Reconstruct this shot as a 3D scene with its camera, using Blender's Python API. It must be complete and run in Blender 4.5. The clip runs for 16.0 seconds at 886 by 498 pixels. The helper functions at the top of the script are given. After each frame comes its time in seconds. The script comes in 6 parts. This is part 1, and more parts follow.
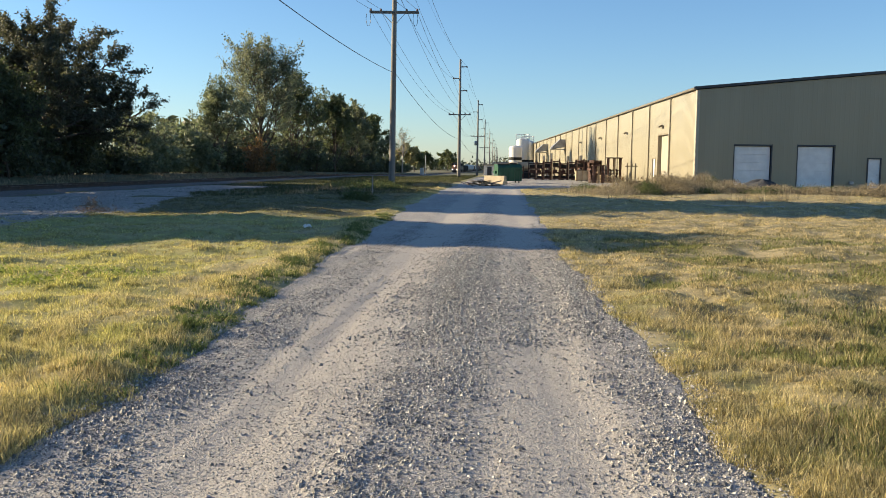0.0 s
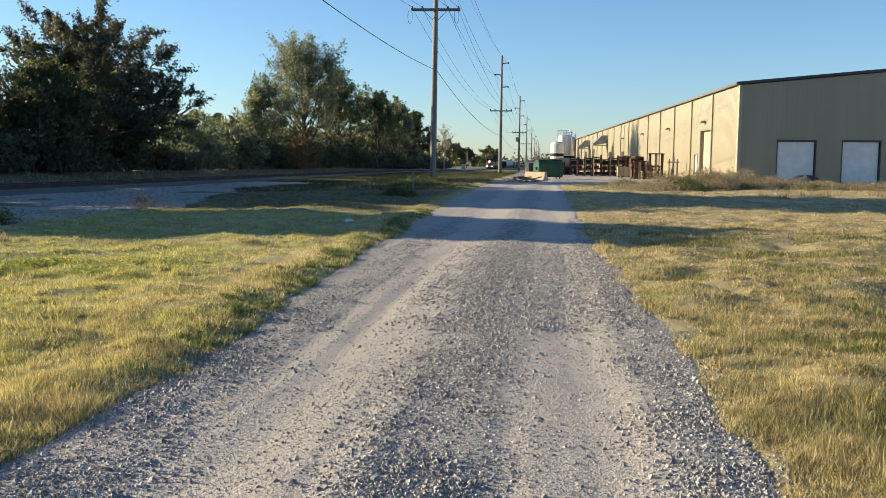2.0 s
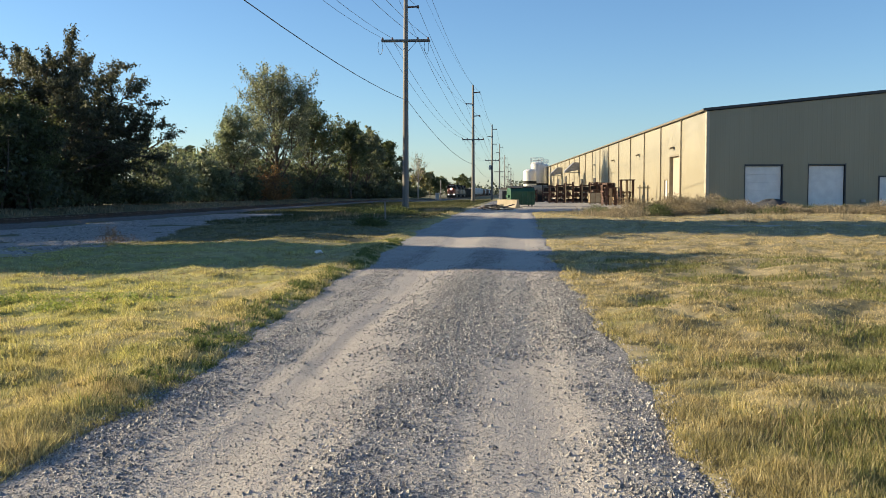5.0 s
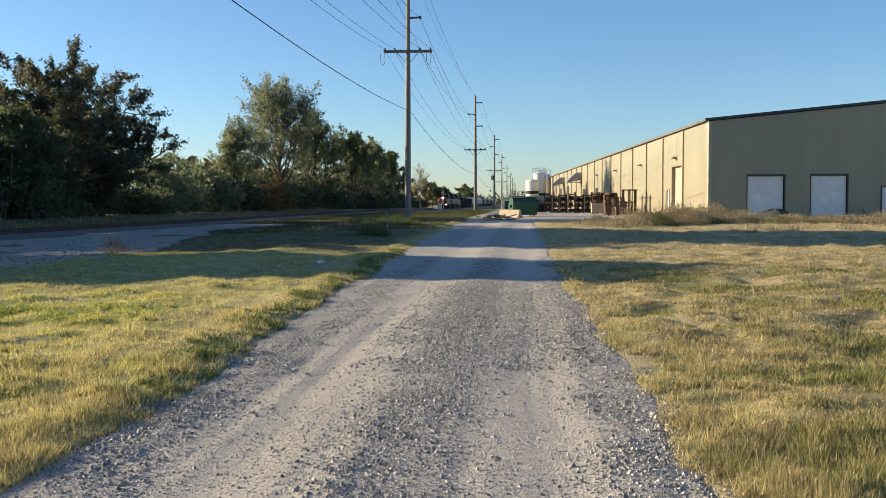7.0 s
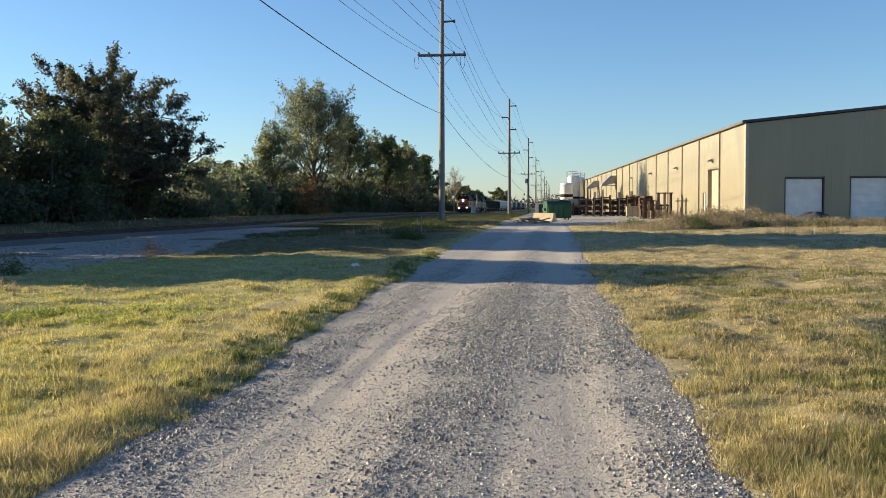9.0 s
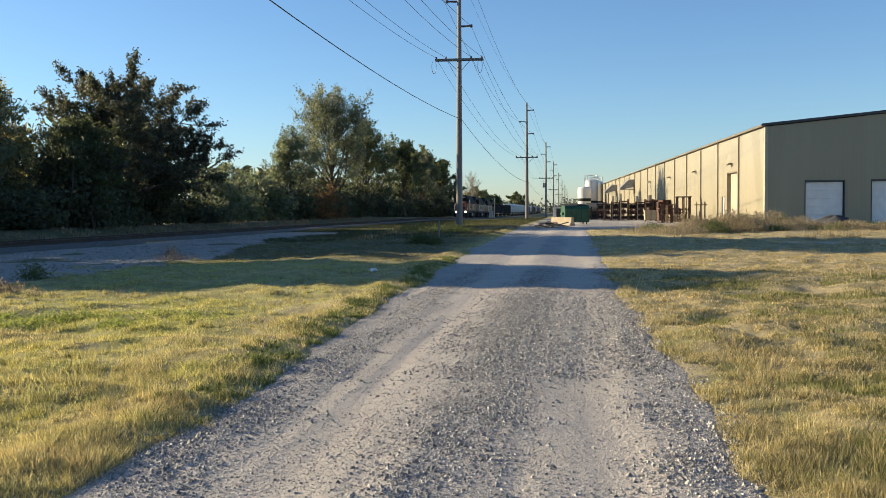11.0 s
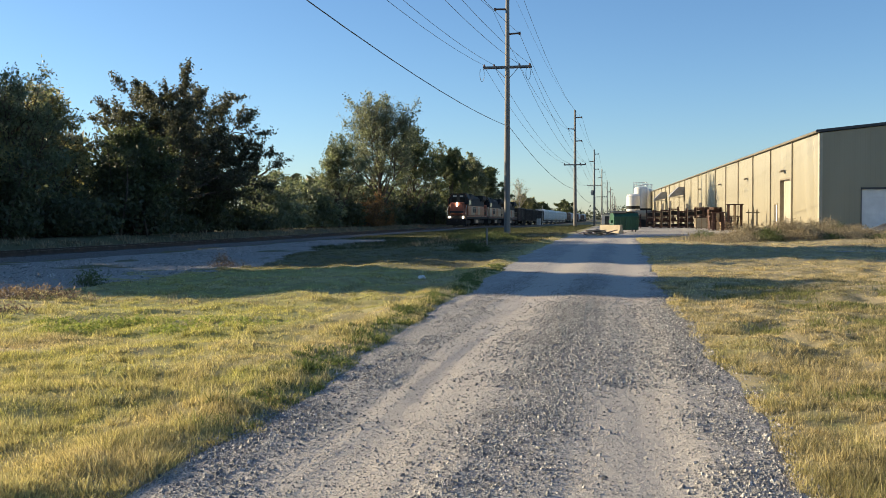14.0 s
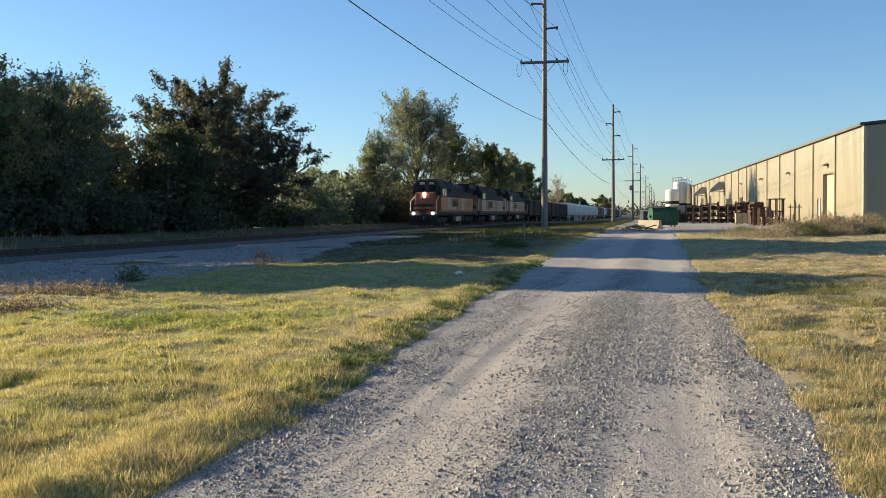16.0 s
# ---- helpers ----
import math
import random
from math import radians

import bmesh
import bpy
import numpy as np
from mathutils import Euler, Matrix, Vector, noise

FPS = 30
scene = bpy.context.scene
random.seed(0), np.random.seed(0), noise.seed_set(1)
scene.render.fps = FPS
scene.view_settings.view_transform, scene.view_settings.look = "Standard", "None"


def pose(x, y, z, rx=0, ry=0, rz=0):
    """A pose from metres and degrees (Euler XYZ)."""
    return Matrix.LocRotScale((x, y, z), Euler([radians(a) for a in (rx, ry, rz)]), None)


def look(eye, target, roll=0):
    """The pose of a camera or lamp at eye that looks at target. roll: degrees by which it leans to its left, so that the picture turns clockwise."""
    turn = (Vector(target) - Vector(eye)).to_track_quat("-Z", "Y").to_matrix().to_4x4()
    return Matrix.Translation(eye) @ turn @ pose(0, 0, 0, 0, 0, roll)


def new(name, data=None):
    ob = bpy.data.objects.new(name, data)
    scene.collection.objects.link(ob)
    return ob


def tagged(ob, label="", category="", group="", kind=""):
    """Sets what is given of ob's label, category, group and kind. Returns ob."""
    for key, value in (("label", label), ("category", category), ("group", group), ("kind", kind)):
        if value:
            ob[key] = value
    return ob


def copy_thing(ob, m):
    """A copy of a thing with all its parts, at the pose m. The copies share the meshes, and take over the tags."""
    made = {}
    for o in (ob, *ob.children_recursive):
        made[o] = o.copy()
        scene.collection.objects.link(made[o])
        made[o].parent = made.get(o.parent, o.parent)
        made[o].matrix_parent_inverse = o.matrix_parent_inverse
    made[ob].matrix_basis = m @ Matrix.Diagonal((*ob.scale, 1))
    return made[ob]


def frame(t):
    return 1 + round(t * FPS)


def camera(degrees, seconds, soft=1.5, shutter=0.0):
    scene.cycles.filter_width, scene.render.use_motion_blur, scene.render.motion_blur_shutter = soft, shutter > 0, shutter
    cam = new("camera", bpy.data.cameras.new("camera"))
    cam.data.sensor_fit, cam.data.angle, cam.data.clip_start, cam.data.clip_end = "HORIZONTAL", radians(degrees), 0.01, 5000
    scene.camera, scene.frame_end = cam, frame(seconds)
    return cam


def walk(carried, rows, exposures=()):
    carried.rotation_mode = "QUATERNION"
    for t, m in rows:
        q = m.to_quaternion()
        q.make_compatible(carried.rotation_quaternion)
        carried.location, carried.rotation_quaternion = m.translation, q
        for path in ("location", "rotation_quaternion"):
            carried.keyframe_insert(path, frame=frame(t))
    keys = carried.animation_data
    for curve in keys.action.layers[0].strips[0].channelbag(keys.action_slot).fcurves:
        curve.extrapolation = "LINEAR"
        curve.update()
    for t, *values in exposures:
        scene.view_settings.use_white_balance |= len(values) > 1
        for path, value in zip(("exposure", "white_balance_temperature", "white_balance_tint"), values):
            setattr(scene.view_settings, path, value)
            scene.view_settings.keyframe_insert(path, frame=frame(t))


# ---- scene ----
cam = camera(51.4, 16.0, soft=0.6)
PATH = [
    (0, (-0.279, 0.595, 1.486), (-0.406, 2.583, 1.31), 0.8),
    (0.5, (-0.222, 0.403, 1.485), (-0.37, 2.39, 1.311), 0.7),
    (1, (-0.208, 0.27, 1.487), (-0.38, 2.255, 1.311), 0.7),
    (1.5, (-0.224, 0.132, 1.478), (-0.42, 2.114, 1.296), 0.7),
    (2, (-0.157, 0.115, 1.48), (-0.374, 2.094, 1.295), 0.7),
    (2.5, (-0.078, 0.086, 1.48), (-0.311, 2.065, 1.305), 0.5),
    (3, (-0.06, 0.078, 1.489), (-0.297, 2.058, 1.331), 0.3),
    (3.5, (-0.039, 0.058, 1.505), (-0.26, 2.041, 1.365), 0.1),
    (4, (-0.022, 0.045, 1.508), (-0.216, 2.031, 1.376), -0.0),
    (6.5, (-0.01, 0.034, 1.507), (-0.167, 2.025, 1.399), -0.2),
    (7, (-0.013, 0.053, 1.505), (-0.183, 2.043, 1.404), -0.2),
    (7.5, (-0.015, 0.039, 1.51), (-0.203, 2.028, 1.416), -0.2),
    (8, (-0.021, 0.046, 1.501), (-0.231, 2.033, 1.411), -0.3),
    (8.5, (-0.023, 0.052, 1.504), (-0.253, 2.036, 1.413), -0.3),
    (9, (-0.021, 0.048, 1.498), (-0.264, 2.031, 1.405), -0.3),
    (11.5, (-0.033, 0.047, 1.502), (-0.326, 2.024, 1.424), -0.5),
    (12, (-0.036, 0.047, 1.502), (-0.344, 2.022, 1.429), -0.5),
    (12.5, (-0.042, 0.05, 1.504), (-0.368, 2.022, 1.434), -0.4),
    (13, (-0.047, 0.074, 1.498), (-0.394, 2.043, 1.432), -0.5),
    (13.5, (-0.046, 0.057, 1.498), (-0.413, 2.022, 1.434), -0.5),
    (14, (-0.052, 0.053, 1.501), (-0.434, 2.015, 1.435), -0.4),
    (14.5, (-0.056, 0.07, 1.498), (-0.45, 2.03, 1.429), -0.4),
    (15, (-0.055, 0.068, 1.494), (-0.461, 2.025, 1.42), -0.4),
    (15.5, (-0.058, 0.075, 1.494), (-0.484, 2.027, 1.417), -0.4),
    (16, (-0.058, 0.074, 1.493), (-0.519, 2.019, 1.419), -0.6),
]
walk(cam, [(t, look(eye, target, roll)) for t, eye, target, roll in PATH], [(0.0, 1.28), (3.0, 1.28), (4.2, 1.26), (6.5, 1.22), (16.0, 1.22)])

# ---- world, sun, exposure ----
SUN_ELEVATION, SUN_AHEAD = 15.5, 9.0  # degrees above the ground, degrees from -x towards +y
world = bpy.data.worlds.new("sky")
scene.world = world
world.use_nodes = True
sky = world.node_tree.nodes.new("ShaderNodeTexSky")
sky.sky_type, sky.sun_disc = "NISHITA", False
sky.sun_elevation, sky.sun_rotation = radians(SUN_ELEVATION), radians(SUN_AHEAD - 90)
sky.altitude, sky.air_density, sky.dust_density, sky.ozone_density = 200, 1.0, 0.26, 4.7
back = world.node_tree.nodes["Background"]
back.inputs["Strength"].default_value = 0.076
world.node_tree.links.new(sky.outputs[0], back.inputs["Color"])
sun_data = bpy.data.lights.new("sun", "SUN")
sun_data.energy, sun_data.angle, sun_data.color = 5.0, radians(0.5), (1.0, 0.82, 0.545)
sun = new("sun", sun_data)
_e, _a = radians(SUN_ELEVATION), radians(SUN_AHEAD)
SUN_WAY = Vector((-math.cos(_e) * math.cos(_a), math.cos(_e) * math.sin(_a), math.sin(_e)))
sun.matrix_world = look(SUN_WAY * 100, (0, 0, 0))


# ---- materials ----
class Nodes:
    """A material with a principled shader and short ways to add nodes."""

    def __init__(self, name, rough=0.8, metal=0.0):
        self.mat = bpy.data.materials.new(name)
        self.mat.use_nodes = True
        self.tree = self.mat.node_tree
        self.shader = self.tree.nodes["Principled BSDF"]
        self.shader.inputs["Roughness"].default_value = rough
        self.shader.inputs["Metallic"].default_value = metal
        self.out = self.tree.nodes["Material Output"]

    def put(self, socket, value):
        if isinstance(value, bpy.types.NodeSocket):
            self.tree.links.new(value, socket)
        elif value is not None:
            if isinstance(value, (tuple, list)) and len(value) == 3 and socket.type == "RGBA":
                value = (*value, 1)
            socket.default_value = value

    def place(self):
        return self.tree.nodes.new("ShaderNodeNewGeometry").outputs["Position"]

    def local(self):
        return self.tree.nodes.new("ShaderNodeTexCoord").outputs["Object"]

    def island(self):
        return self.tree.nodes.new("ShaderNodeNewGeometry").outputs["Random Per Island"]

    def object_random(self):
        return self.tree.nodes.new("ShaderNodeObjectInfo").outputs["Random"]

    def stretch(self, vector, scale):
        n = self.tree.nodes.new("ShaderNodeMapping")
        self.put(n.inputs["Vector"], vector)
        n.inputs["Scale"].default_value = scale
        return n.outputs[0]

    def noise(self, vector, scale, detail=4.0, rough=0.55, distort=0.0):
        n = self.tree.nodes.new("ShaderNodeTexNoise")
        self.put(n.inputs["Vector"], vector)
        n.inputs["Scale"].default_value, n.inputs["Detail"].default_value = scale, detail
        n.inputs["Roughness"].default_value, n.inputs["Distortion"].default_value = rough, distort
        return n.outputs["Fac"]

    def voronoi(self, vector, scale, out="Distance"):
        n = self.tree.nodes.new("ShaderNodeTexVoronoi")
        self.put(n.inputs["Vector"], vector)
        n.inputs["Scale"].default_value = scale
        return n.outputs[out]

    def ramp(self, fac, low, high, a=0.0, b=1.0):
        n = self.tree.nodes.new("ShaderNodeMapRange")
        n.interpolation_type = "SMOOTHSTEP"
        for k, v in zip(("Value", "From Min", "From Max", "To Min", "To Max"), (fac, low, high, a, b)):
            self.put(n.inputs[k], v)
        return n.outputs[0]

    def math(self, op, a, b=None):
        n = self.tree.nodes.new("ShaderNodeMath")
        n.operation = op
        self.put(n.inputs[0], a), self.put(n.inputs[1], b)
        return n.outputs[0]

    def axis(self, vector, k):
        n = self.tree.nodes.new("ShaderNodeSeparateXYZ")
        self.put(n.inputs[0], vector)
        return n.outputs[k]

    def mix(self, fac, a, b, blend="MIX"):
        n = self.tree.nodes.new("ShaderNodeMix")
        n.data_type, n.blend_type = "RGBA", blend
        self.put(n.inputs[0], fac), self.put(n.inputs[6], a), self.put(n.inputs[7], b)
        return n.outputs[2]

    def bump(self, height, strength, distance=0.02):
        n = self.tree.nodes.new("ShaderNodeBump")
        self.put(n.inputs["Height"], height)
        n.inputs["Strength"].default_value, n.inputs["Distance"].default_value = strength, distance
        self.tree.links.new(n.outputs[0], self.shader.inputs["Normal"])

    def colour(self, value):
        self.put(self.shader.inputs["Base Color"], value)

    def rough(self, value):
        self.put(self.shader.inputs["Roughness"], value)

    def leafy(self, colour, share=0.35, boost=1.6):
        """Lets light through, as a leaf or a blade does."""
        t = self.tree.nodes.new("ShaderNodeBsdfTranslucent")
        bright = self.mix(1.0, colour, (boost, boost * 0.98, boost * 0.8), "MULTIPLY")
        self.put(t.inputs["Color"], bright)
        m = self.tree.nodes.new("ShaderNodeMixShader")
        m.inputs[0].default_value = share
        self.tree.links.new(self.shader.outputs[0], m.inputs[1])
        self.tree.links.new(t.outputs[0], m.inputs[2])
        self.tree.links.new(m.outputs[0], self.out.inputs["Surface"])


def worn(name, dark, light, scale=2.0, fine=40.0, rough=0.75, metal=0.0, bump=0.15, stretch=(1, 1, 1), vary=0.0):
    """A surface of two close colours: broad stains, fine grain and slight relief."""
    n = Nodes(name, rough, metal)
    v = n.stretch(n.local(), stretch)
    broad, grain = n.noise(v, scale), n.noise(v, fine, 2)
    fac = n.math("ADD", n.math("MULTIPLY", broad, 0.7), n.math("MULTIPLY", grain, 0.3))
    colour = n.mix(n.ramp(fac, 0.3, 0.7), dark, light)
    if vary:
        colour = n.mix(1.0, colour, n.mix(n.object_random(), (1 - vary,) * 3, (1 + vary,) * 3), "MULTIPLY")
    n.colour(colour)
    n.rough(n.ramp(grain, 0.2, 0.8, max(rough - 0.12, 0.05), min(rough + 0.12, 1)))
    if bump:
        n.bump(grain, bump)
    return n.mat


def grass_colour(n):
    """Dry straw, olive and green in patches, the same for the soil and for the blades on it; the far west field is
    darkened for tree shade.
    """
    p = n.stretch(n.place(), (1, 1, 0))
    big, mid, small = n.noise(p, 0.16, 3), n.noise(p, 0.8, 4), n.noise(p, 4.0, 3)
    side = n.ramp(n.axis(n.place(), 0), -6.0, 4.0)
    green_at = n.math("ADD", n.math("MULTIPLY", big, 0.5), n.math("MULTIPLY", mid, 0.5))
    straw = n.mix(small, (0.385, 0.31, 0.165), (0.585, 0.49, 0.285))
    green = n.mix(side, n.mix(small, (0.26, 0.275, 0.075), (0.45, 0.45, 0.15)), n.mix(small, (0.16, 0.17, 0.05), (0.34, 0.335, 0.115)))
    olive = n.mix(side, n.mix(small, (0.34, 0.315, 0.125), (0.54, 0.50, 0.22)), n.mix(small, (0.31, 0.255, 0.125), (0.50, 0.42, 0.22)))
    green_at = n.math("ADD", green_at, n.math("MULTIPLY", side, -0.01))
    green_at = n.math("ADD", green_at, n.math("MULTIPLY", n.math("MULTIPLY", side, n.ramp(n.axis(n.place(), 1), 13.0, 22.0)), -0.09))
    c = n.mix(n.ramp(green_at, 0.36, 0.46), straw, olive)
    c = n.mix(n.ramp(green_at, 0.46, 0.58), c, green)
    thatch = n.math("MULTIPLY", n.ramp(n.noise(p, 2.2, 5, 0.65), 0.41, 0.58), n.ramp(side, 0.0, 1.0, 0.5, 0.95))
    thatch = n.math("MULTIPLY", thatch, n.ramp(n.axis(n.place(), 1), 18.0, 32.0, 1.0, 0.6))
    c = n.mix(thatch, c, n.mix(small, (0.13, 0.115, 0.045), (0.27, 0.235, 0.105)))
    # greener and darkened beyond y 24: tree shade is put into the colour
    shaded_green = n.math("MULTIPLY", n.ramp(n.axis(n.place(), 1), 24.0, 27.0), n.ramp(n.axis(n.place(), 0), -3.2, -4.6))
    c = n.mix(n.math("MULTIPLY", shaded_green, 0.9), c, n.mix(small, (0.04, 0.048, 0.022), (0.10, 0.105, 0.048)))
    near_lane = n.ramp(n.math("ABSOLUTE", n.math("ADD", n.axis(n.place(), 0), 0.85)), 4.6, 2.2)
    dry = n.math("MULTIPLY", near_lane, n.ramp(n.noise(p, 1.3, 4), 0.42, 0.60))
    c = n.mix(n.math("MULTIPLY", dry, 0.5), c, n.mix(small, (0.42, 0.33, 0.165), (0.64, 0.53, 0.31)))
    lime = n.math("MULTIPLY", n.math("MULTIPLY", n.ramp(n.axis(n.place(), 0), -3.6, -5.2), n.ramp(n.axis(n.place(), 1), 17.0, 13.0)), n.ramp(n.noise(p, 0.55, 4), 0.43, 0.56))
    c = n.mix(n.math("MULTIPLY", lime, 0.7), c, n.mix(small, (0.28, 0.29, 0.06), (0.47, 0.46, 0.12)))
    return c, small


def grass_ground_material():
    n = Nodes("grass_soil", 0.95)
    c, small = grass_colour(n)
    c = n.mix(0.3, c, (0.115, 0.09, 0.04))
    n.colour(c)
    n.bump(n.noise(n.place(), 14, 6), 0.6, 0.03)
    return n.mat


def blade_material():
    n = Nodes("grass_blade", 0.7)
    c, _ = grass_colour(n)
    r = n.island()
    c = n.mix(n.ramp(r, 0.3, 1.0, 0.0, 0.45), c, (0.58, 0.50, 0.33))
    c = n.mix(1.0, c, n.mix(n.ramp(n.math("FRACT", n.math("MULTIPLY", r, 17.3)), 0, 1), (0.5, 0.51, 0.5), (1.5, 1.46, 1.4)), "MULTIPLY")
    n.colour(c)
    n.leafy(c, 0.4, 1.2)
    return n.mat


def straw_material(name, a, b, share=0.35):
    n = Nodes(name, 0.8)
    c = n.mix(n.island(), a, b)
    n.colour(c)
    n.leafy(c, share, 1.2)
    return n.mat


def leaf_material(name, a, b, share=0.35, boost=1.7):
    n = Nodes(name, 0.55)
    patch = n.noise(n.local(), 0.5, 3)
    c = n.mix(n.island(), a, b)
    c = n.mix(n.ramp(patch, 0.35, 0.65, 0.0, 0.6), c, tuple(v * 0.6 for v in a))
    n.colour(c)
    n.leafy(c, share, boost)
    return n.mat


def gravel_material(name, dust, stone, dark, stone_scale=42.0, loose_from=0.40, wheels=()):
    """Grit and small stones in a bed of dust, in bands along the way."""
    n = Nodes(name, 0.92)
    p = n.place()
    flat = n.stretch(p, (1, 1, 0))
    along = n.stretch(p, (1.0, 0.10, 0))
    warped = n.mix(0.06, p, n.noise(p, 9, 3), "ADD")
    tone, fine = n.voronoi(warped, stone_scale, "Color"), n.voronoi(p, stone_scale * 2.3, "Color")
    tracks, broad = n.noise(along, 1.6, 3), n.noise(flat, 0.7, 5)
    grit = n.mix(n.ramp(n.axis(fine, 0), 0.1, 0.9), dark, stone)
    pebbles = n.mix(n.ramp(n.axis(tone, 1), 0.2, 0.9), dark, stone)
    c = n.mix(n.ramp(n.noise(p, 11, 3), 0.45, 0.6), grit, pebbles)
    loose = n.math("ADD", n.math("MULTIPLY", tracks, 0.45), n.math("MULTIPLY", broad, 0.4))
    for x0, half in wheels:
        off = n.math("ABSOLUTE", n.math("ADD", n.math("ADD", n.axis(p, 0), -x0), n.math("MULTIPLY", n.math("ADD", n.noise(n.stretch(p, (0.8, 0.25, 0)), 2.0, 3), -0.5), 0.7)))
        loose = n.math("ADD", loose, n.ramp(off, half * 0.5, half * 1.3, 0.22, 0.0))
    loose = n.ramp(loose, loose_from, loose_from + 0.24)
    bed = n.mix(n.ramp(n.noise(p, 60, 4, 0.7), 0.3, 0.7), tuple(v * 0.72 for v in dust), dust)
    c = n.mix(n.math("MULTIPLY", loose, 0.8), c, bed)
    n.colour(c)
    height = n.math("ADD", n.math("MULTIPLY", n.noise(p, 95, 4), 0.6), n.math("MULTIPLY", n.noise(p, 24, 4), 0.8))
    height = n.math("ADD", height, n.math("MULTIPLY", n.voronoi(warped, stone_scale), -0.3))
    height = n.math("ADD", height, n.math("MULTIPLY", n.noise(n.stretch(p, (9, 0.5, 0)), 1.0, 4), 0.45))
    n.bump(height, 0.75, 0.022)
    return n.mat


def stone_material(name, a, b):
    n = Nodes(name, 0.85)
    c = n.mix(n.island(), a, b)
    n.colour(n.mix(n.ramp(n.noise(n.place(), 90, 2), 0.3, 0.7), c, tuple(v * 0.7 for v in a)))
    return n.mat


def glow_material(name, colour, strength):
    n = Nodes(name)
    n.colour((0.8, 0.8, 0.8))
    n.put(n.shader.inputs["Emission Color"], colour)
    n.shader.inputs["Emission Strength"].default_value = strength
    return n.mat


def siding_material(name, a, b):
    n = Nodes(name, 0.28)
    v = n.local()
    streak = n.noise(n.stretch(v, (0.8, 0.8, 0.06)), 1.6, 3)
    broad = n.noise(v, 0.25, 3)
    dirt = n.ramp(n.axis(v, 2), 0.0, 1.4, 0.45, 0.0)
    c = n.mix(n.ramp(n.math("ADD", n.math("MULTIPLY", streak, 0.6), n.math("MULTIPLY", broad, 0.4)), 0.35, 0.65), a, b)
    n.colour(n.mix(n.math("MULTIPLY", dirt, n.noise(v, 1.5, 4)), c, (0.25, 0.20, 0.13)))
    n.bump(n.noise(v, 3.0, 2), 0.08, 0.02)
    return n.mat


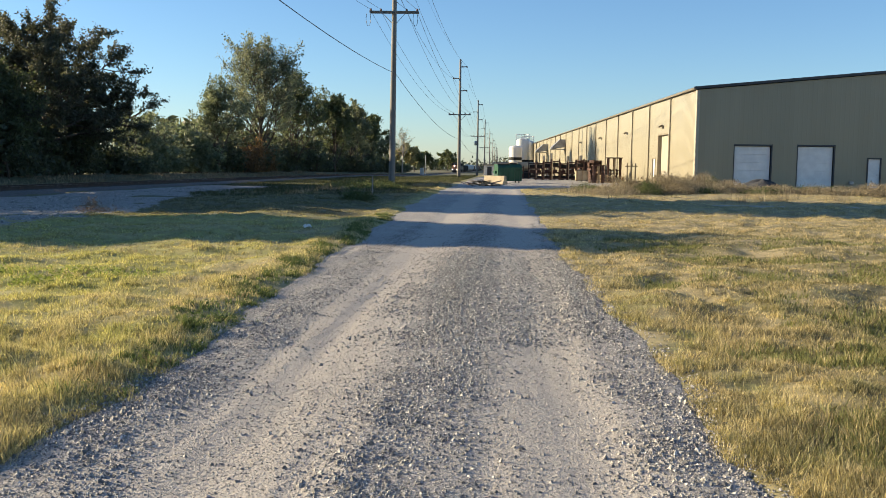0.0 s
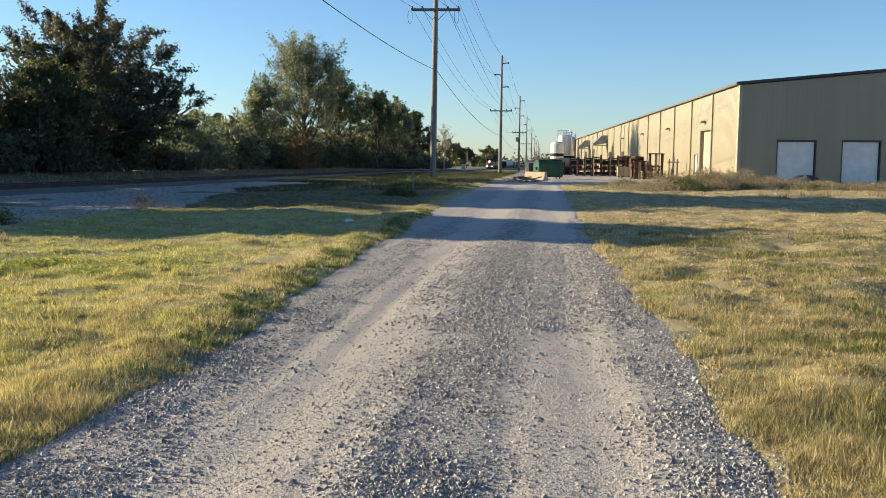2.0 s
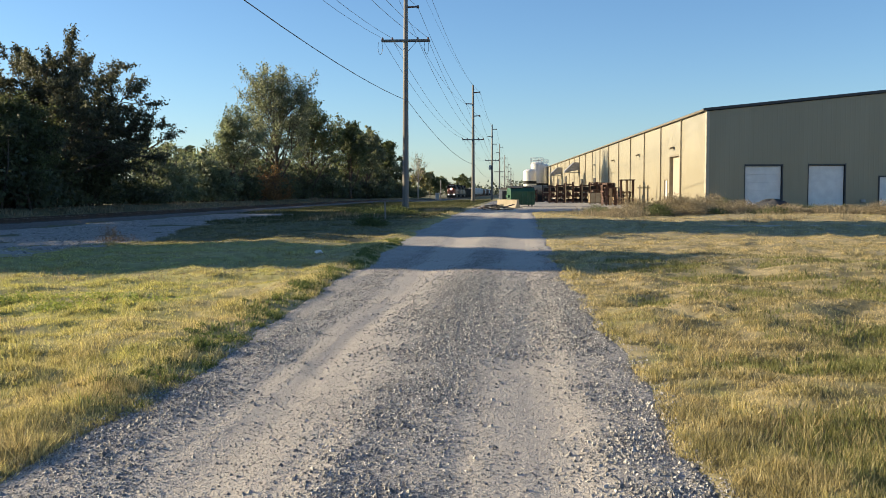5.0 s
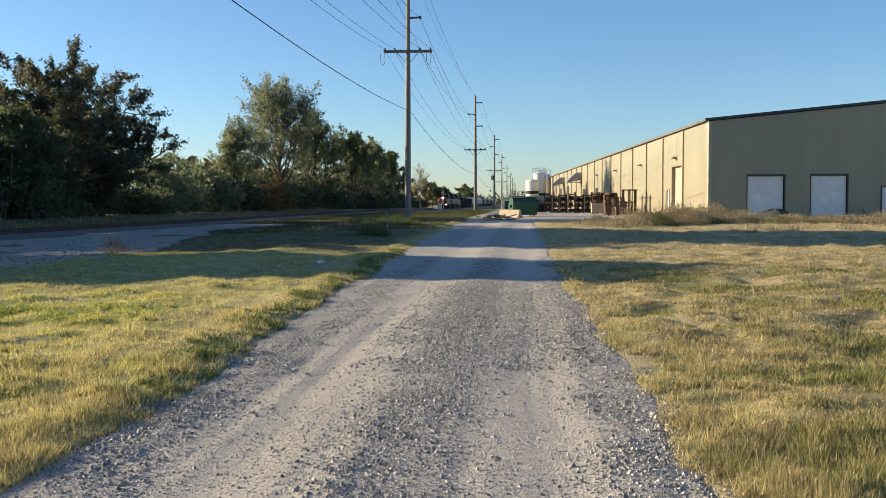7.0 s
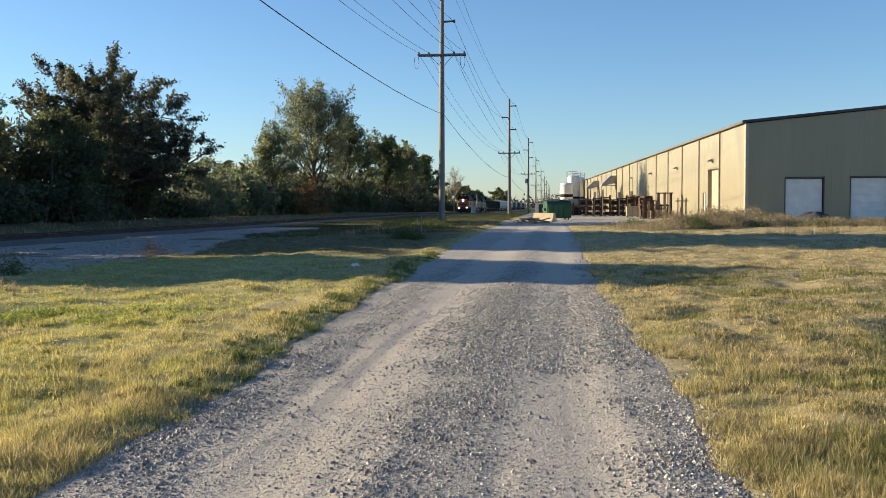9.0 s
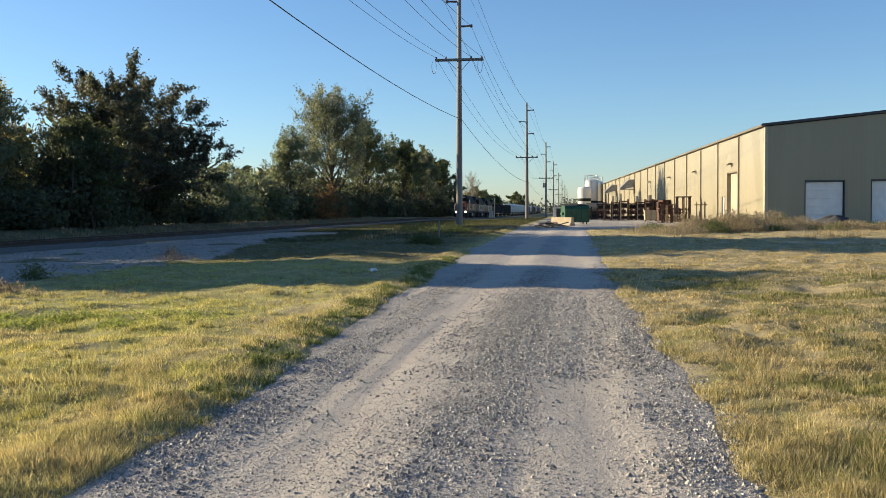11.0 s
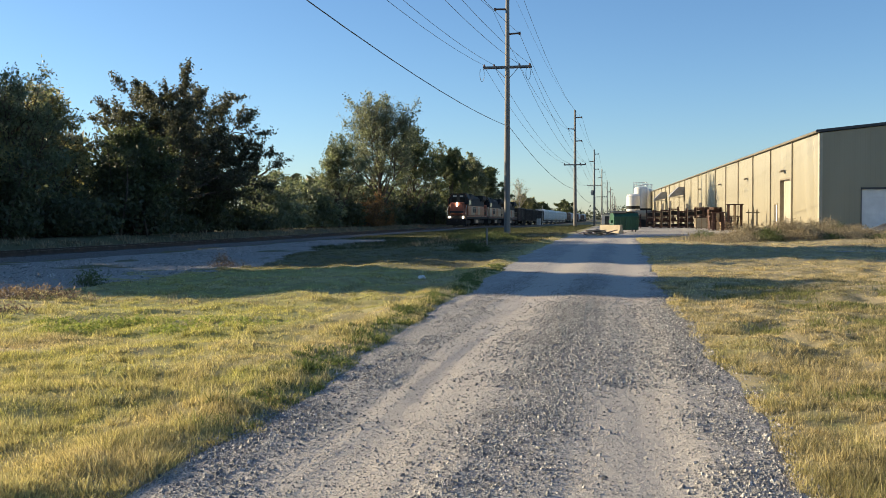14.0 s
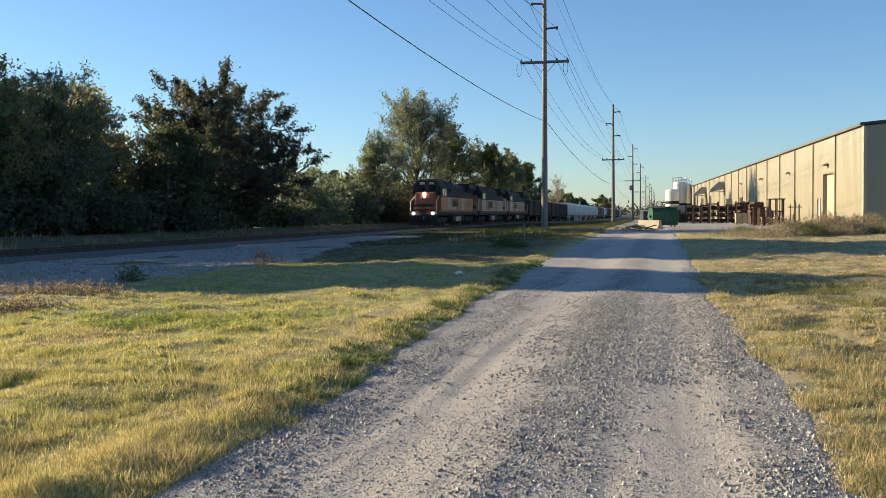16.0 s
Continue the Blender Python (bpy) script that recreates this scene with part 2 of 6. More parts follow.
M = {
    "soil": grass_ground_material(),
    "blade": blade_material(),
    "straw": straw_material("dry_weed", (0.10, 0.084, 0.06), (0.42, 0.35, 0.235)),
    # green grass, darkened to stand for the shade along the railway
    "shaded_green": straw_material("shaded_green_grass", (0.03, 0.04, 0.016), (0.10, 0.105, 0.045)),
    "weed_green": straw_material("green_weed", (0.05, 0.068, 0.024), (0.12, 0.145, 0.05)),
    "olive_weed": straw_material("olive_weed", (0.10, 0.11, 0.038), (0.25, 0.25, 0.09)),
    "edge_weed": straw_material("edge_weed", (0.065, 0.09, 0.026), (0.17, 0.20, 0.065)),
    "lime_weed": straw_material("lime_weed", (0.16, 0.20, 0.045), (0.32, 0.36, 0.10)),
    "rust_brush": straw_material("rust_brush", (0.11, 0.082, 0.062), (0.28, 0.21, 0.155)),
    "road": gravel_material("road_gravel", (0.505, 0.46, 0.402), (0.44, 0.415, 0.385), (0.16, 0.155, 0.148), 48.0, 0.38, ((-1.6, 0.5), (0.06, 0.45))),
    "apron": gravel_material("apron_gravel", (0.36, 0.33, 0.285), (0.36, 0.335, 0.30), (0.17, 0.16, 0.145), 30.0),
    "ballast": gravel_material("ballast", (0.12, 0.105, 0.09), (0.16, 0.145, 0.13), (0.06, 0.055, 0.05), 22.0),
    "stone": stone_material("stone", (0.13, 0.125, 0.118), (0.74, 0.70, 0.64)),
    "siding": siding_material("tan_siding", (0.25, 0.226, 0.16), (0.274, 0.248, 0.178)),
    "trim": worn("tan_trim", (0.33, 0.30, 0.235), (0.40, 0.37, 0.295), rough=0.5),
    "dark_trim": worn("dark_trim", (0.022, 0.025, 0.034), (0.04, 0.043, 0.055), rough=0.45),
    "brown_trim": worn("brown_trim", (0.17, 0.145, 0.10), (0.24, 0.205, 0.15), rough=0.5),
    "gutter": worn("gutter_metal", (0.15, 0.135, 0.11), (0.20, 0.18, 0.15), rough=0.5),
    "roof": worn("roof_metal", (0.20, 0.19, 0.18), (0.30, 0.28, 0.26), rough=0.4, metal=0.3),
    "concrete": worn("concrete", (0.30, 0.28, 0.25), (0.46, 0.43, 0.38), rough=0.9, bump=0.3),
    "tan_concrete": worn("tan_concrete", (0.34, 0.28, 0.19), (0.46, 0.39, 0.28), rough=0.9, bump=0.3),
    "white_door": worn("white_door", (0.66, 0.66, 0.66), (0.80, 0.80, 0.79), rough=0.5, bump=0.05),
    "black_rubber_and_dark": worn("black_rubber_and_dark", (0.012, 0.012, 0.013), (0.03, 0.03, 0.03), rough=0.8),
    "grey_metal": worn("grey_metal", (0.22, 0.22, 0.23), (0.38, 0.38, 0.38), rough=0.45, metal=0.5),
    "galvanised": worn("galvanised", (0.42, 0.43, 0.45), (0.58, 0.59, 0.60), rough=0.4, metal=0.6),
    "pole_wood": worn("pole_wood", (0.14, 0.13, 0.117), (0.25, 0.232, 0.208), 1.5, 30, 0.9, 0, 0.4, (3, 3, 0.12)),
    "wire": worn("wire", (0.02, 0.02, 0.022), (0.05, 0.05, 0.055), rough=0.5),
    "porcelain": worn("porcelain", (0.10, 0.06, 0.045), (0.20, 0.12, 0.09), rough=0.3),
    "bark": worn("bark", (0.05, 0.038, 0.028), (0.13, 0.10, 0.075), 2, 25, 0.95, 0, 0.5, (2, 2, 0.4)),
    "pale_bark": worn("pale_bark", (0.30, 0.25, 0.20), (0.45, 0.40, 0.33), 2, 25, 0.95, 0, 0.4, (2, 2, 0.4)),
    # leaf_dark and leaf_pale also serve as shaded and sunlit hedge leaves
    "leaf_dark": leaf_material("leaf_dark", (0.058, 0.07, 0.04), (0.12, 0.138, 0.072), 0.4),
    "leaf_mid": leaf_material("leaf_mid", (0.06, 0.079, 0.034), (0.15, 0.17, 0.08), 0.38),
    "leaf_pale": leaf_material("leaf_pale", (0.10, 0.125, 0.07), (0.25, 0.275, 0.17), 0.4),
    "leaf_grey": leaf_material("leaf_grey", (0.10, 0.118, 0.072), (0.25, 0.27, 0.17), 0.42),
    "leaf_gold": leaf_material("leaf_gold", (0.17, 0.16, 0.07), (0.36, 0.33, 0.17), 0.5),
    "leaf_rust": leaf_material("leaf_rust", (0.14, 0.08, 0.035), (0.30, 0.18, 0.075), 0.4),
    "leaf_plum": leaf_material("leaf_plum", (0.05, 0.056, 0.036), (0.12, 0.122, 0.075), 0.35),
    "wood": worn("pallet_wood", (0.26, 0.18, 0.11), (0.46, 0.35, 0.22), 3, 40, 0.85, 0, 0.3, (0.3, 2, 2), 0.3),
    "dark_wood": worn("dark_pallet_wood", (0.045, 0.022, 0.018), (0.11, 0.06, 0.045), 3, 40, 0.85, 0, 0.3, (0.3, 2, 2), 0.3),
    "bin_green": worn("bin_green", (0.009, 0.055, 0.03), (0.018, 0.095, 0.05), 1.5, 20, 0.5, 0, 0.2),
    "tank_white": worn("tank_white", (0.60, 0.59, 0.56), (0.78, 0.77, 0.74), 0.8, 12, 0.45, 0, 0.05, (1, 1, 0.2)),
    "rail_rust": worn("rail_rust", (0.035, 0.024, 0.018), (0.08, 0.055, 0.04), 3, 50, 0.85, 0.0, 0.1),
    "steel_rail": worn("steel_rail", (0.34, 0.32, 0.30), (0.5, 0.48, 0.45), 3, 50, 0.3, 0.8, 0.05),
    "tie": worn("tie_wood", (0.03, 0.023, 0.018), (0.08, 0.06, 0.045), 3, 40, 0.9, 0, 0.3),
    "orange": worn("loco_orange", (0.25, 0.072, 0.022), (0.37, 0.115, 0.036), 0.8, 14, 0.45, 0, 0.05),
    "loco_dark": worn("loco_dark", (0.006, 0.008, 0.009), (0.016, 0.019, 0.02), 0.8, 14, 0.8, 0, 0.05),
    "cream": worn("loco_cream", (0.27, 0.215, 0.15), (0.42, 0.34, 0.24), 0.8, 14, 0.5, 0, 0.05),
    "rust_red": worn("loco_red", (0.17, 0.046, 0.022), (0.27, 0.075, 0.034), 0.8, 14, 0.5, 0, 0.05),
    "undercarriage": worn("undercarriage", (0.01, 0.009, 0.008), (0.026, 0.023, 0.02), 2, 20, 0.85, 0, 0.2),
    "coal_car": worn("coal_car", (0.018, 0.016, 0.016), (0.05, 0.04, 0.035), 0.7, 14, 0.7, 0, 0.1, (1, 1, 0.3)),
    "hopper_white": worn("hopper_white", (0.50, 0.49, 0.47), (0.70, 0.69, 0.67), 0.7, 14, 0.55, 0, 0.05, (1, 1, 0.3)),
    "boxcar_brown": worn("boxcar_brown", (0.10, 0.045, 0.03), (0.17, 0.08, 0.055), 0.7, 14, 0.6, 0, 0.1, (1, 1, 0.3), 0.35),
    "glass": worn("dark_glass", (0.01, 0.012, 0.014), (0.02, 0.022, 0.025), rough=0.08, bump=0),
    "headlight": glow_material("headlight", (1.0, 0.86, 0.66), 20.0),
    # dark and bluish: the shade on the heap is put into its colour
    "mound": gravel_material("shaded_mound_gravel", (0.042, 0.045, 0.052), (0.065, 0.068, 0.076), (0.03, 0.031, 0.034), 20.0),
    "far_wood": leaf_material("far_wood", (0.05, 0.065, 0.035), (0.10, 0.11, 0.06), 0.2, 1.2),
}


# ---- mesh tools ----
class Build:
    """Collects corners and faces; boxes, tubes and prisms are joined into one mesh."""

    def __init__(self):
        self.v, self.f = [], []

    def add(self, corners, faces):
        n = len(self.v)
        self.v += [tuple(c) for c in corners]
        self.f += [tuple(i + n for i in f) for f in faces]
        return self

    def box(self, x0, y0, z0, x1, y1, z1, m=None):
        c = [Vector(p) for p in ((x0, y0, z0), (x1, y0, z0), (x1, y1, z0), (x0, y1, z0), (x0, y0, z1), (x1, y0, z1), (x1, y1, z1), (x0, y1, z1))]
        if m:
            c = [m @ p for p in c]
        return self.add(c, ((3, 2, 1, 0), (4, 5, 6, 7), (0, 1, 5, 4), (1, 2, 6, 5), (2, 3, 7, 6), (3, 0, 4, 7)))

    def prism(self, outline, axis, a, b):
        """An outline of (u, v) drawn out along an axis from a to b. Axis x: (y, z); y: (x, z); z: (x, y)."""
        def at(u, w, k):
            return {"x": (k, u, w), "y": (u, k, w), "z": (u, w, k)}[axis]
        n = len(outline)
        c = [at(u, w, a) for u, w in outline] + [at(u, w, b) for u, w in outline]
        return self.add(c, [tuple(range(n))[::-1], tuple(range(n, 2 * n))] + [(i, (i + 1) % n, n + (i + 1) % n, n + i) for i in range(n)])

    def tube(self, points, radii, sides=8, caps=True):
        points = [Vector(p) for p in points]
        if not hasattr(radii, "__len__"):
            radii = [radii] * len(points)
        base, ring = len(self.v), []
        for i, p in enumerate(points):
            way = (points[min(i + 1, len(points) - 1)] - points[max(i - 1, 0)]).normalized()
            side = way.cross(Vector((0, 0, 1)))
            if side.length < 0.05:
                side = Vector((1, 0, 0))
            side.normalize()
            up = side.cross(way)
            for k in range(sides):
                a = 2 * math.pi * k / sides
                self.v.append(tuple(p + float(radii[i]) * (math.cos(a) * side + math.sin(a) * up)))
        for i in range(len(points) - 1):
            for k in range(sides):
                a, b = base + i * sides + k, base + i * sides + (k + 1) % sides
                self.f.append((a, b, b + sides, a + sides))
        if caps:
            self.f.append(tuple(base + k for k in range(sides))[::-1])
            self.f.append(tuple(base + (len(points) - 1) * sides + k for k in range(sides)))
        return self

    def mesh(self, name, material, smooth=False, bevel=0.0, weld=False):
        me = bpy.data.meshes.new(name)
        me.from_pydata(self.v, [], self.f)
        bm = bmesh.new()
        bm.from_mesh(me)
        if weld:
            bmesh.ops.remove_doubles(bm, verts=bm.verts, dist=0.0005)
        bmesh.ops.recalc_face_normals(bm, faces=bm.faces)
        if bevel:
            edges = [e for e in bm.edges if len(e.link_faces) == 2 and e.calc_face_angle(0) > 0.6]
            bmesh.ops.bevel(bm, geom=edges, offset=bevel, segments=2, affect="EDGES", profile=0.5, clamp_overlap=True)
        bm.to_mesh(me)
        bm.free()
        me.materials.append(material)
        if smooth:
            me.polygons.foreach_set("use_smooth", [True] * len(me.polygons))
        return me


def thing(name, m, label, category, group=""):
    ob = new(name)
    ob.empty_display_size = 0.2
    ob.matrix_basis = m
    return tagged(ob, label, category, group)


def part(name, built, material, parent, label="", smooth=False, bevel=0.0, m=None):
    data = built if isinstance(built, bpy.types.Mesh) else built.mesh(name, M[material], smooth, bevel)
    ob = new(name, data)
    ob.parent = parent
    if m:
        ob.matrix_basis = m
    return tagged(ob, label)


def loose_faces(name, corners, sides, material):
    """A mesh of separate small faces from an array of shape (faces, sides, 3)."""
    n = len(corners)
    me = bpy.data.meshes.new(name)
    me.vertices.add(n * sides)
    me.vertices.foreach_set("co", np.asarray(corners, np.float32).ravel())
    me.loops.add(n * sides)
    me.loops.foreach_set("vertex_index", np.arange(n * sides, dtype=np.int32))
    me.polygons.add(n)
    me.polygons.foreach_set("loop_start", np.arange(0, n * sides, sides, dtype=np.int32))
    me.update(calc_edges=True)
    me.validate()
    me.materials.append(material)
    return me


def shared_faces(name, verts, faces, material, smooth=False):
    me = bpy.data.meshes.new(name)
    me.from_pydata(verts.tolist() if hasattr(verts, "tolist") else verts, [], faces.tolist() if hasattr(faces, "tolist") else faces)
    me.update()
    me.materials.append(material)
    if smooth:
        me.polygons.foreach_set("use_smooth", [True] * len(me.polygons))
    return me


def sheet(name, xs, ys, height, material):
    """A sheet over the plan with its heights from a function."""
    X, Y = np.meshgrid(xs, ys)
    V = np.stack([X, Y, height(X, Y)], -1).reshape(-1, 3)
    w, h = len(xs), len(ys)
    i = (np.arange(h - 1)[:, None] * w + np.arange(w - 1)[None]).ravel()
    F = np.stack([i, i + 1, i + w + 1, i + w], -1)
    return shared_faces(name, V, F, material, True)


# ---- the lie of the land ----
def ease(u):
    u = np.clip(u, 0.0, 1.0)
    return u * u * (3 - 2 * u)


def ripple(x, y, k=1.0, shift=0.0):
    """Smooth unevenness between about -1 and 1, from crossing waves."""
    return (np.sin(1.31 * k * x + 0.57 * k * y + shift) + np.sin(-0.83 * k * x + 1.17 * k * y + 2.1 * shift + 1.3)
            + np.sin(0.41 * k * x - 1.93 * k * y + 0.7 * shift + 4.0) + 0.7 * np.sin(2.3 * k * x + 1.9 * k * y + shift)) / 3.0


def patchy(x, y, cell, seed, octaves=2):
    """Uneven patches between 0 and 1, cell metres across, with finer ones in them."""
    g = np.random.default_rng(seed).random((128, 128))
    total, weight, amp = 0.0, 0.0, 1.0
    for k in range(octaves):
        u, v = np.asarray(x) / cell * 2.0 ** k + 37.3 * k, np.asarray(y) / cell * 2.0 ** k + 11.7 * k
        i, j = np.floor(u).astype(int), np.floor(v).astype(int)
        a, b = ease(u - i), ease(v - j)
        i0, i1, j0, j1 = i % 128, (i + 1) % 128, j % 128, (j + 1) % 128
        total = total + amp * ((g[i0, j0] * (1 - a) + g[i1, j0] * a) * (1 - b) + (g[i0, j1] * (1 - a) + g[i1, j1] * a) * b)
        weight, amp = weight + amp, amp * 0.55
    return total / weight


def far_fall(y):
    """The land sinks a little far down the line."""
    return -1.2 * (1 - np.exp(-np.maximum(y - 150.0, 0.0) / 130.0))


def land(x, y):
    rise = 0.33 * ease(y / 60.0)
    west = ease((-x - 9.0) / 5.0)
    z = rise * (1 - west) + far_fall(y)
    z = z + 0.55 * ease((-x - 27.0) / 4.0)
    z = z - 0.10 * np.exp(-((x + 9.5) / 2.2) ** 2)
    return z + 0.035 * ripple(x, y, 0.35) * ease((np.abs(x + 1) - 2.0) / 3.0) + 0.004 * ripple(x, y, 1.7, 2.0)


def road_left(y):
    return -2.74 - 0.03 * np.clip(y - 6, 0, 26) + 0.12 * ripple(y * 0, y, 0.6) + 0.06 * ripple(y * 0, y, 2.3, 1.0)


def road_right(y):
    r = 1.07 - 0.03 * np.clip(y - 4.6, 0, 10) + 0.10 * ripple(y * 0, y, 0.7, 3.0) + 0.08 * ripple(y * 0, y, 2.6, 5.0)
    return r + 9.6 * ease((y - 54.0) / 14.0)


def in_road(x, y):
    """Metres inside the road's edge, negative outside."""
    return np.minimum(x - road_left(y), road_right(y) - x)


def apron_edge(y):
    return -11.6 - 4.5 * ease((y - 24.0) / 30.0) + 0.5 * ripple(y * 0, y, 0.3, 2.0) + 0.2 * ripple(y * 0, y, 1.1)


def hollow(x, y):
    """Low green dips in the dry grass beside the lane, 0 to 1."""
    d = ease((-in_road(x, y) - 0.45) / 0.5) * ease((24 - y) / 6.0) * ease((apron_edge(y) + 14 + x) / 2.0)
    dips = 0.38 * ripple(x, y, 1.35, 7.0) + 2.4 * (patchy(x, y, 1.0, 71, 3) - 0.5)
    return ease((dips - np.where(x > 0, 0.0, 0.13)) / 0.38) * d * np.where(x > 0, 1.0, 0.5)


def ground_height(x, y):
    inside = ease((in_road(x, y) + 0.02) / 0.25)
    apron = ease((apron_edge(y) - x) / 0.5) * ease((x + 21.2) / 0.5) * ease((66 - y) / 4.0)
    bank = 0.06 * np.exp(-((x - road_left(y) + 0.45) / 0.32) ** 2) * (y < 60)
    off = ease((-in_road(x, y) - 0.1) / 0.6) * ease((60 - y) / 15.0)
    lumps = 0.19 * (patchy(x, y, 0.7, 81, 2) - 0.5) + 0.15 * (patchy(x, y, 2.3, 82, 2) - 0.5)
    return land(x, y) + bank + off * lumps - 0.05 * hollow(x, y) - 0.07 * inside * (y < 128) - 0.06 * apron


def road_height(x, y):
    d = in_road(x, y)
    ruts = -0.018 * np.exp(-((x + 1.75) / 0.28) ** 2) - 0.018 * np.exp(-((x - 0.15) / 0.25) ** 2) + 0.02 * np.exp(-((x + 0.8) / 0.4) ** 2)
    streaks = 0.018 * (patchy(x, y / 16.0, 0.17, 91, 2) - 0.5) + 0.010 * (patchy(x, y / 3.0, 0.5, 92, 2) - 0.5)
    return land(x, y) - 0.005 + ruts + streaks - 0.12 * ease((0.10 - d) / 0.35)


def apron_height(x, y):
    d = np.minimum(apron_edge(y) - x, np.minimum(x + 21.4, 66 - y))
    return land(x, y) + 0.02 * ripple(x, y, 2.0) - 0.16 * ease((0.15 - d) / 0.6)


def steps(*stretches):
    """Grid lines: stretches of (from, to, step)."""
    return np.unique(np.concatenate([np.arange(a, b, s) for a, b, s in stretches]).round(4))


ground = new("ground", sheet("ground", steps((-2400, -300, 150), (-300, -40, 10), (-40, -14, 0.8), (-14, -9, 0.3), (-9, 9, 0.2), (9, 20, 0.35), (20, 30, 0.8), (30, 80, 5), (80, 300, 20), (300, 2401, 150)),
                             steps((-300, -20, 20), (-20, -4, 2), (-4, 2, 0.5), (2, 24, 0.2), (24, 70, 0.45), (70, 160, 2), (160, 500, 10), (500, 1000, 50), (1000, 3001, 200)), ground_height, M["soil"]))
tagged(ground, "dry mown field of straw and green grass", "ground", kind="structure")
road = new("road", sheet("road", steps((-4.0, 2.2, 0.05), (2.2, 12, 0.6)), steps((-14, 2, 0.5), (2, 20, 0.12), (20, 60, 0.35), (60, 128, 1.0)), road_height, M["road"]))
tagged(road, "pale grey gravel lane with wheel tracks and loose stones", "road", kind="structure")
apron = new("gravel_apron", sheet("gravel_apron", steps((-22.5, -10.0, 0.25)), steps((-10, 68, 0.4)), apron_height, M["apron"]))
tagged(apron, "grey gravel track beside the railway", "gravel track", kind="structure")


# ---- loose stones on the lane ----
def stones(name, n, low, high, near, far, where, label, x0=-3.3, x1=1.6, small=False):
    """Angular stones strewn over the lane, thickest near by; small ones have fewer sides."""
    rng = np.random.default_rng(len(name))
    y = near * (far / near) ** rng.random(n * 6)
    x = rng.uniform(x0, x1, n * 6)
    keep = (rng.random(n * 6) < where(x, y))
    x, y = x[keep][:n], y[keep][:n]
    n = len(x)
    size = low * (high / low) ** (rng.random(n) ** 2.2)
    shape = np.array([(1, 0.6, -0.5), (-0.8, 0.8, -0.5), (-1, -0.6, -0.5), (0.8, -0.8, -0.5), (0.45, 0, 0.62), (-0.45, 0.05, 0.7)], float)
    if small:
        shape = shape[[0, 1, 2, 3, 4]] * np.array([1, 1, 1.15])
    c = len(shape)
    V = shape[None] * rng.uniform(0.7, 1.2, (n, c, 1)) + rng.normal(0, 0.17, (n, c, 3))
    V *= size[:, None, None] * np.array([0.5, 0.5, 0.42])
    a = rng.uniform(0, 2 * np.pi, n)
    ca, sa = np.cos(a)[:, None], np.sin(a)[:, None]
    V = np.stack([V[..., 0] * ca - V[..., 1] * sa, V[..., 0] * sa + V[..., 1] * ca, V[..., 2]], -1)
    V += np.stack([x, y, lie(x, y) + 0.18 * size], -1)[:, None]
    F = np.array([(0, 1, 4), (1, 2, 4), (2, 3, 4), (3, 0, 4)] if small else [(0, 1, 4), (1, 5, 4), (1, 2, 5), (2, 3, 5), (3, 4, 5), (3, 0, 4)])
    F = (F[None] + len(shape) * np.arange(n)[:, None, None]).reshape(-1, 3)
    ob = new(name, shared_faces(name, V.reshape(-1, 3), F, M["stone"]))
    return tagged(ob, label, "gravel", kind="stuff")


def lie(x, y):
    return np.maximum(np.maximum(road_height(x, y), ground_height(x, y)), np.where(x < apron_edge(y) + 0.2, apron_height(x, y), -9.0))


def coarse(x, y):
    """Where loose stones lie thick: a crown down the middle and the lane's edges, with bare wheel tracks between."""
    wander = 0.14 * (patchy(x, y, 3.0, 61) - 0.5)
    crown = np.exp(-((x + 0.76 + wander) / 0.30) ** 2)
    edge = np.exp(-((x + 2.35 + wander) / 0.28) ** 2) + 1.1 * np.exp(-((x - 0.72 + wander) / 0.25) ** 2)
    bare = np.exp(-((x + 1.6 + wander) / 0.4) ** 2) + np.exp(-((x - 0.05 + wander) / 0.33) ** 2)
    spots = np.clip((patchy(x, y, 0.5, 62, 3) - 0.34) / 0.3, 0, 1.3)
    return np.clip((0.10 + 0.8 * crown + 0.6 * edge - 0.05 * bare) * (0.3 + spots), 0.03, 1) * ease((in_road(x, y) + 0.28) / 0.34)


def grit(x, y):
    """Fine chips over the whole lane, fewer in the wheel tracks."""
    return np.clip(0.27 + 0.6 * coarse(x, y) + 0.4 * (patchy(x, y, 0.35, 63, 3) - 0.45), 0.02, 1) * ease((in_road(x, y) + 0.2) / 0.3)


def fresh(x, y):
    """A patch of freshly spread stone, ragged at its rim."""
    rim = ripple(x, y, 2.2, 4.0)
    return (0.75 + 0.25 * ripple(x, y, 5.0, 3.0)) * ease((y - 7.0 + 0.8 * rim) / 2.6) ** 1.5 * ease((18.5 - y) / 4.0) * ease((0.95 + 0.15 * rim - x) / 0.3) * ease((x + 1.9 + 0.25 * rim) / 1.0)


def on_apron(x, y):
    return ease((apron_edge(y) - x - 0.1) / 0.4) * np.clip(0.35 + 0.5 * ripple(x, y, 0.8, 3.0) + 0.3 * ripple(x, y, 2.4, 1.0), 0.02, 1)


stones("fine_gravel", 84000, 0.006, 0.014, 3.5, 15.0, grit, "fine grey chips strewn over the lane", small=True)
stones("loose_gravel", 46000, 0.010, 0.026, 3.5, 22.0, coarse, "loose grey crushed stones on the lane")
stones("coarse_gravel", 5200, 0.02, 0.044, 3.4, 24.0, coarse, "larger angular grey stones along the lane")
stones("fresh_gravel", 17000, 0.013, 0.038, 6.0, 19.0, fresh, "fresh patch of angular grey stones across the lane")
stones("track_gravel", 9000, 0.03, 0.09, 12.0, 60.0, on_apron, "loose grey stones on the gravel track", -21.0, -11.0)


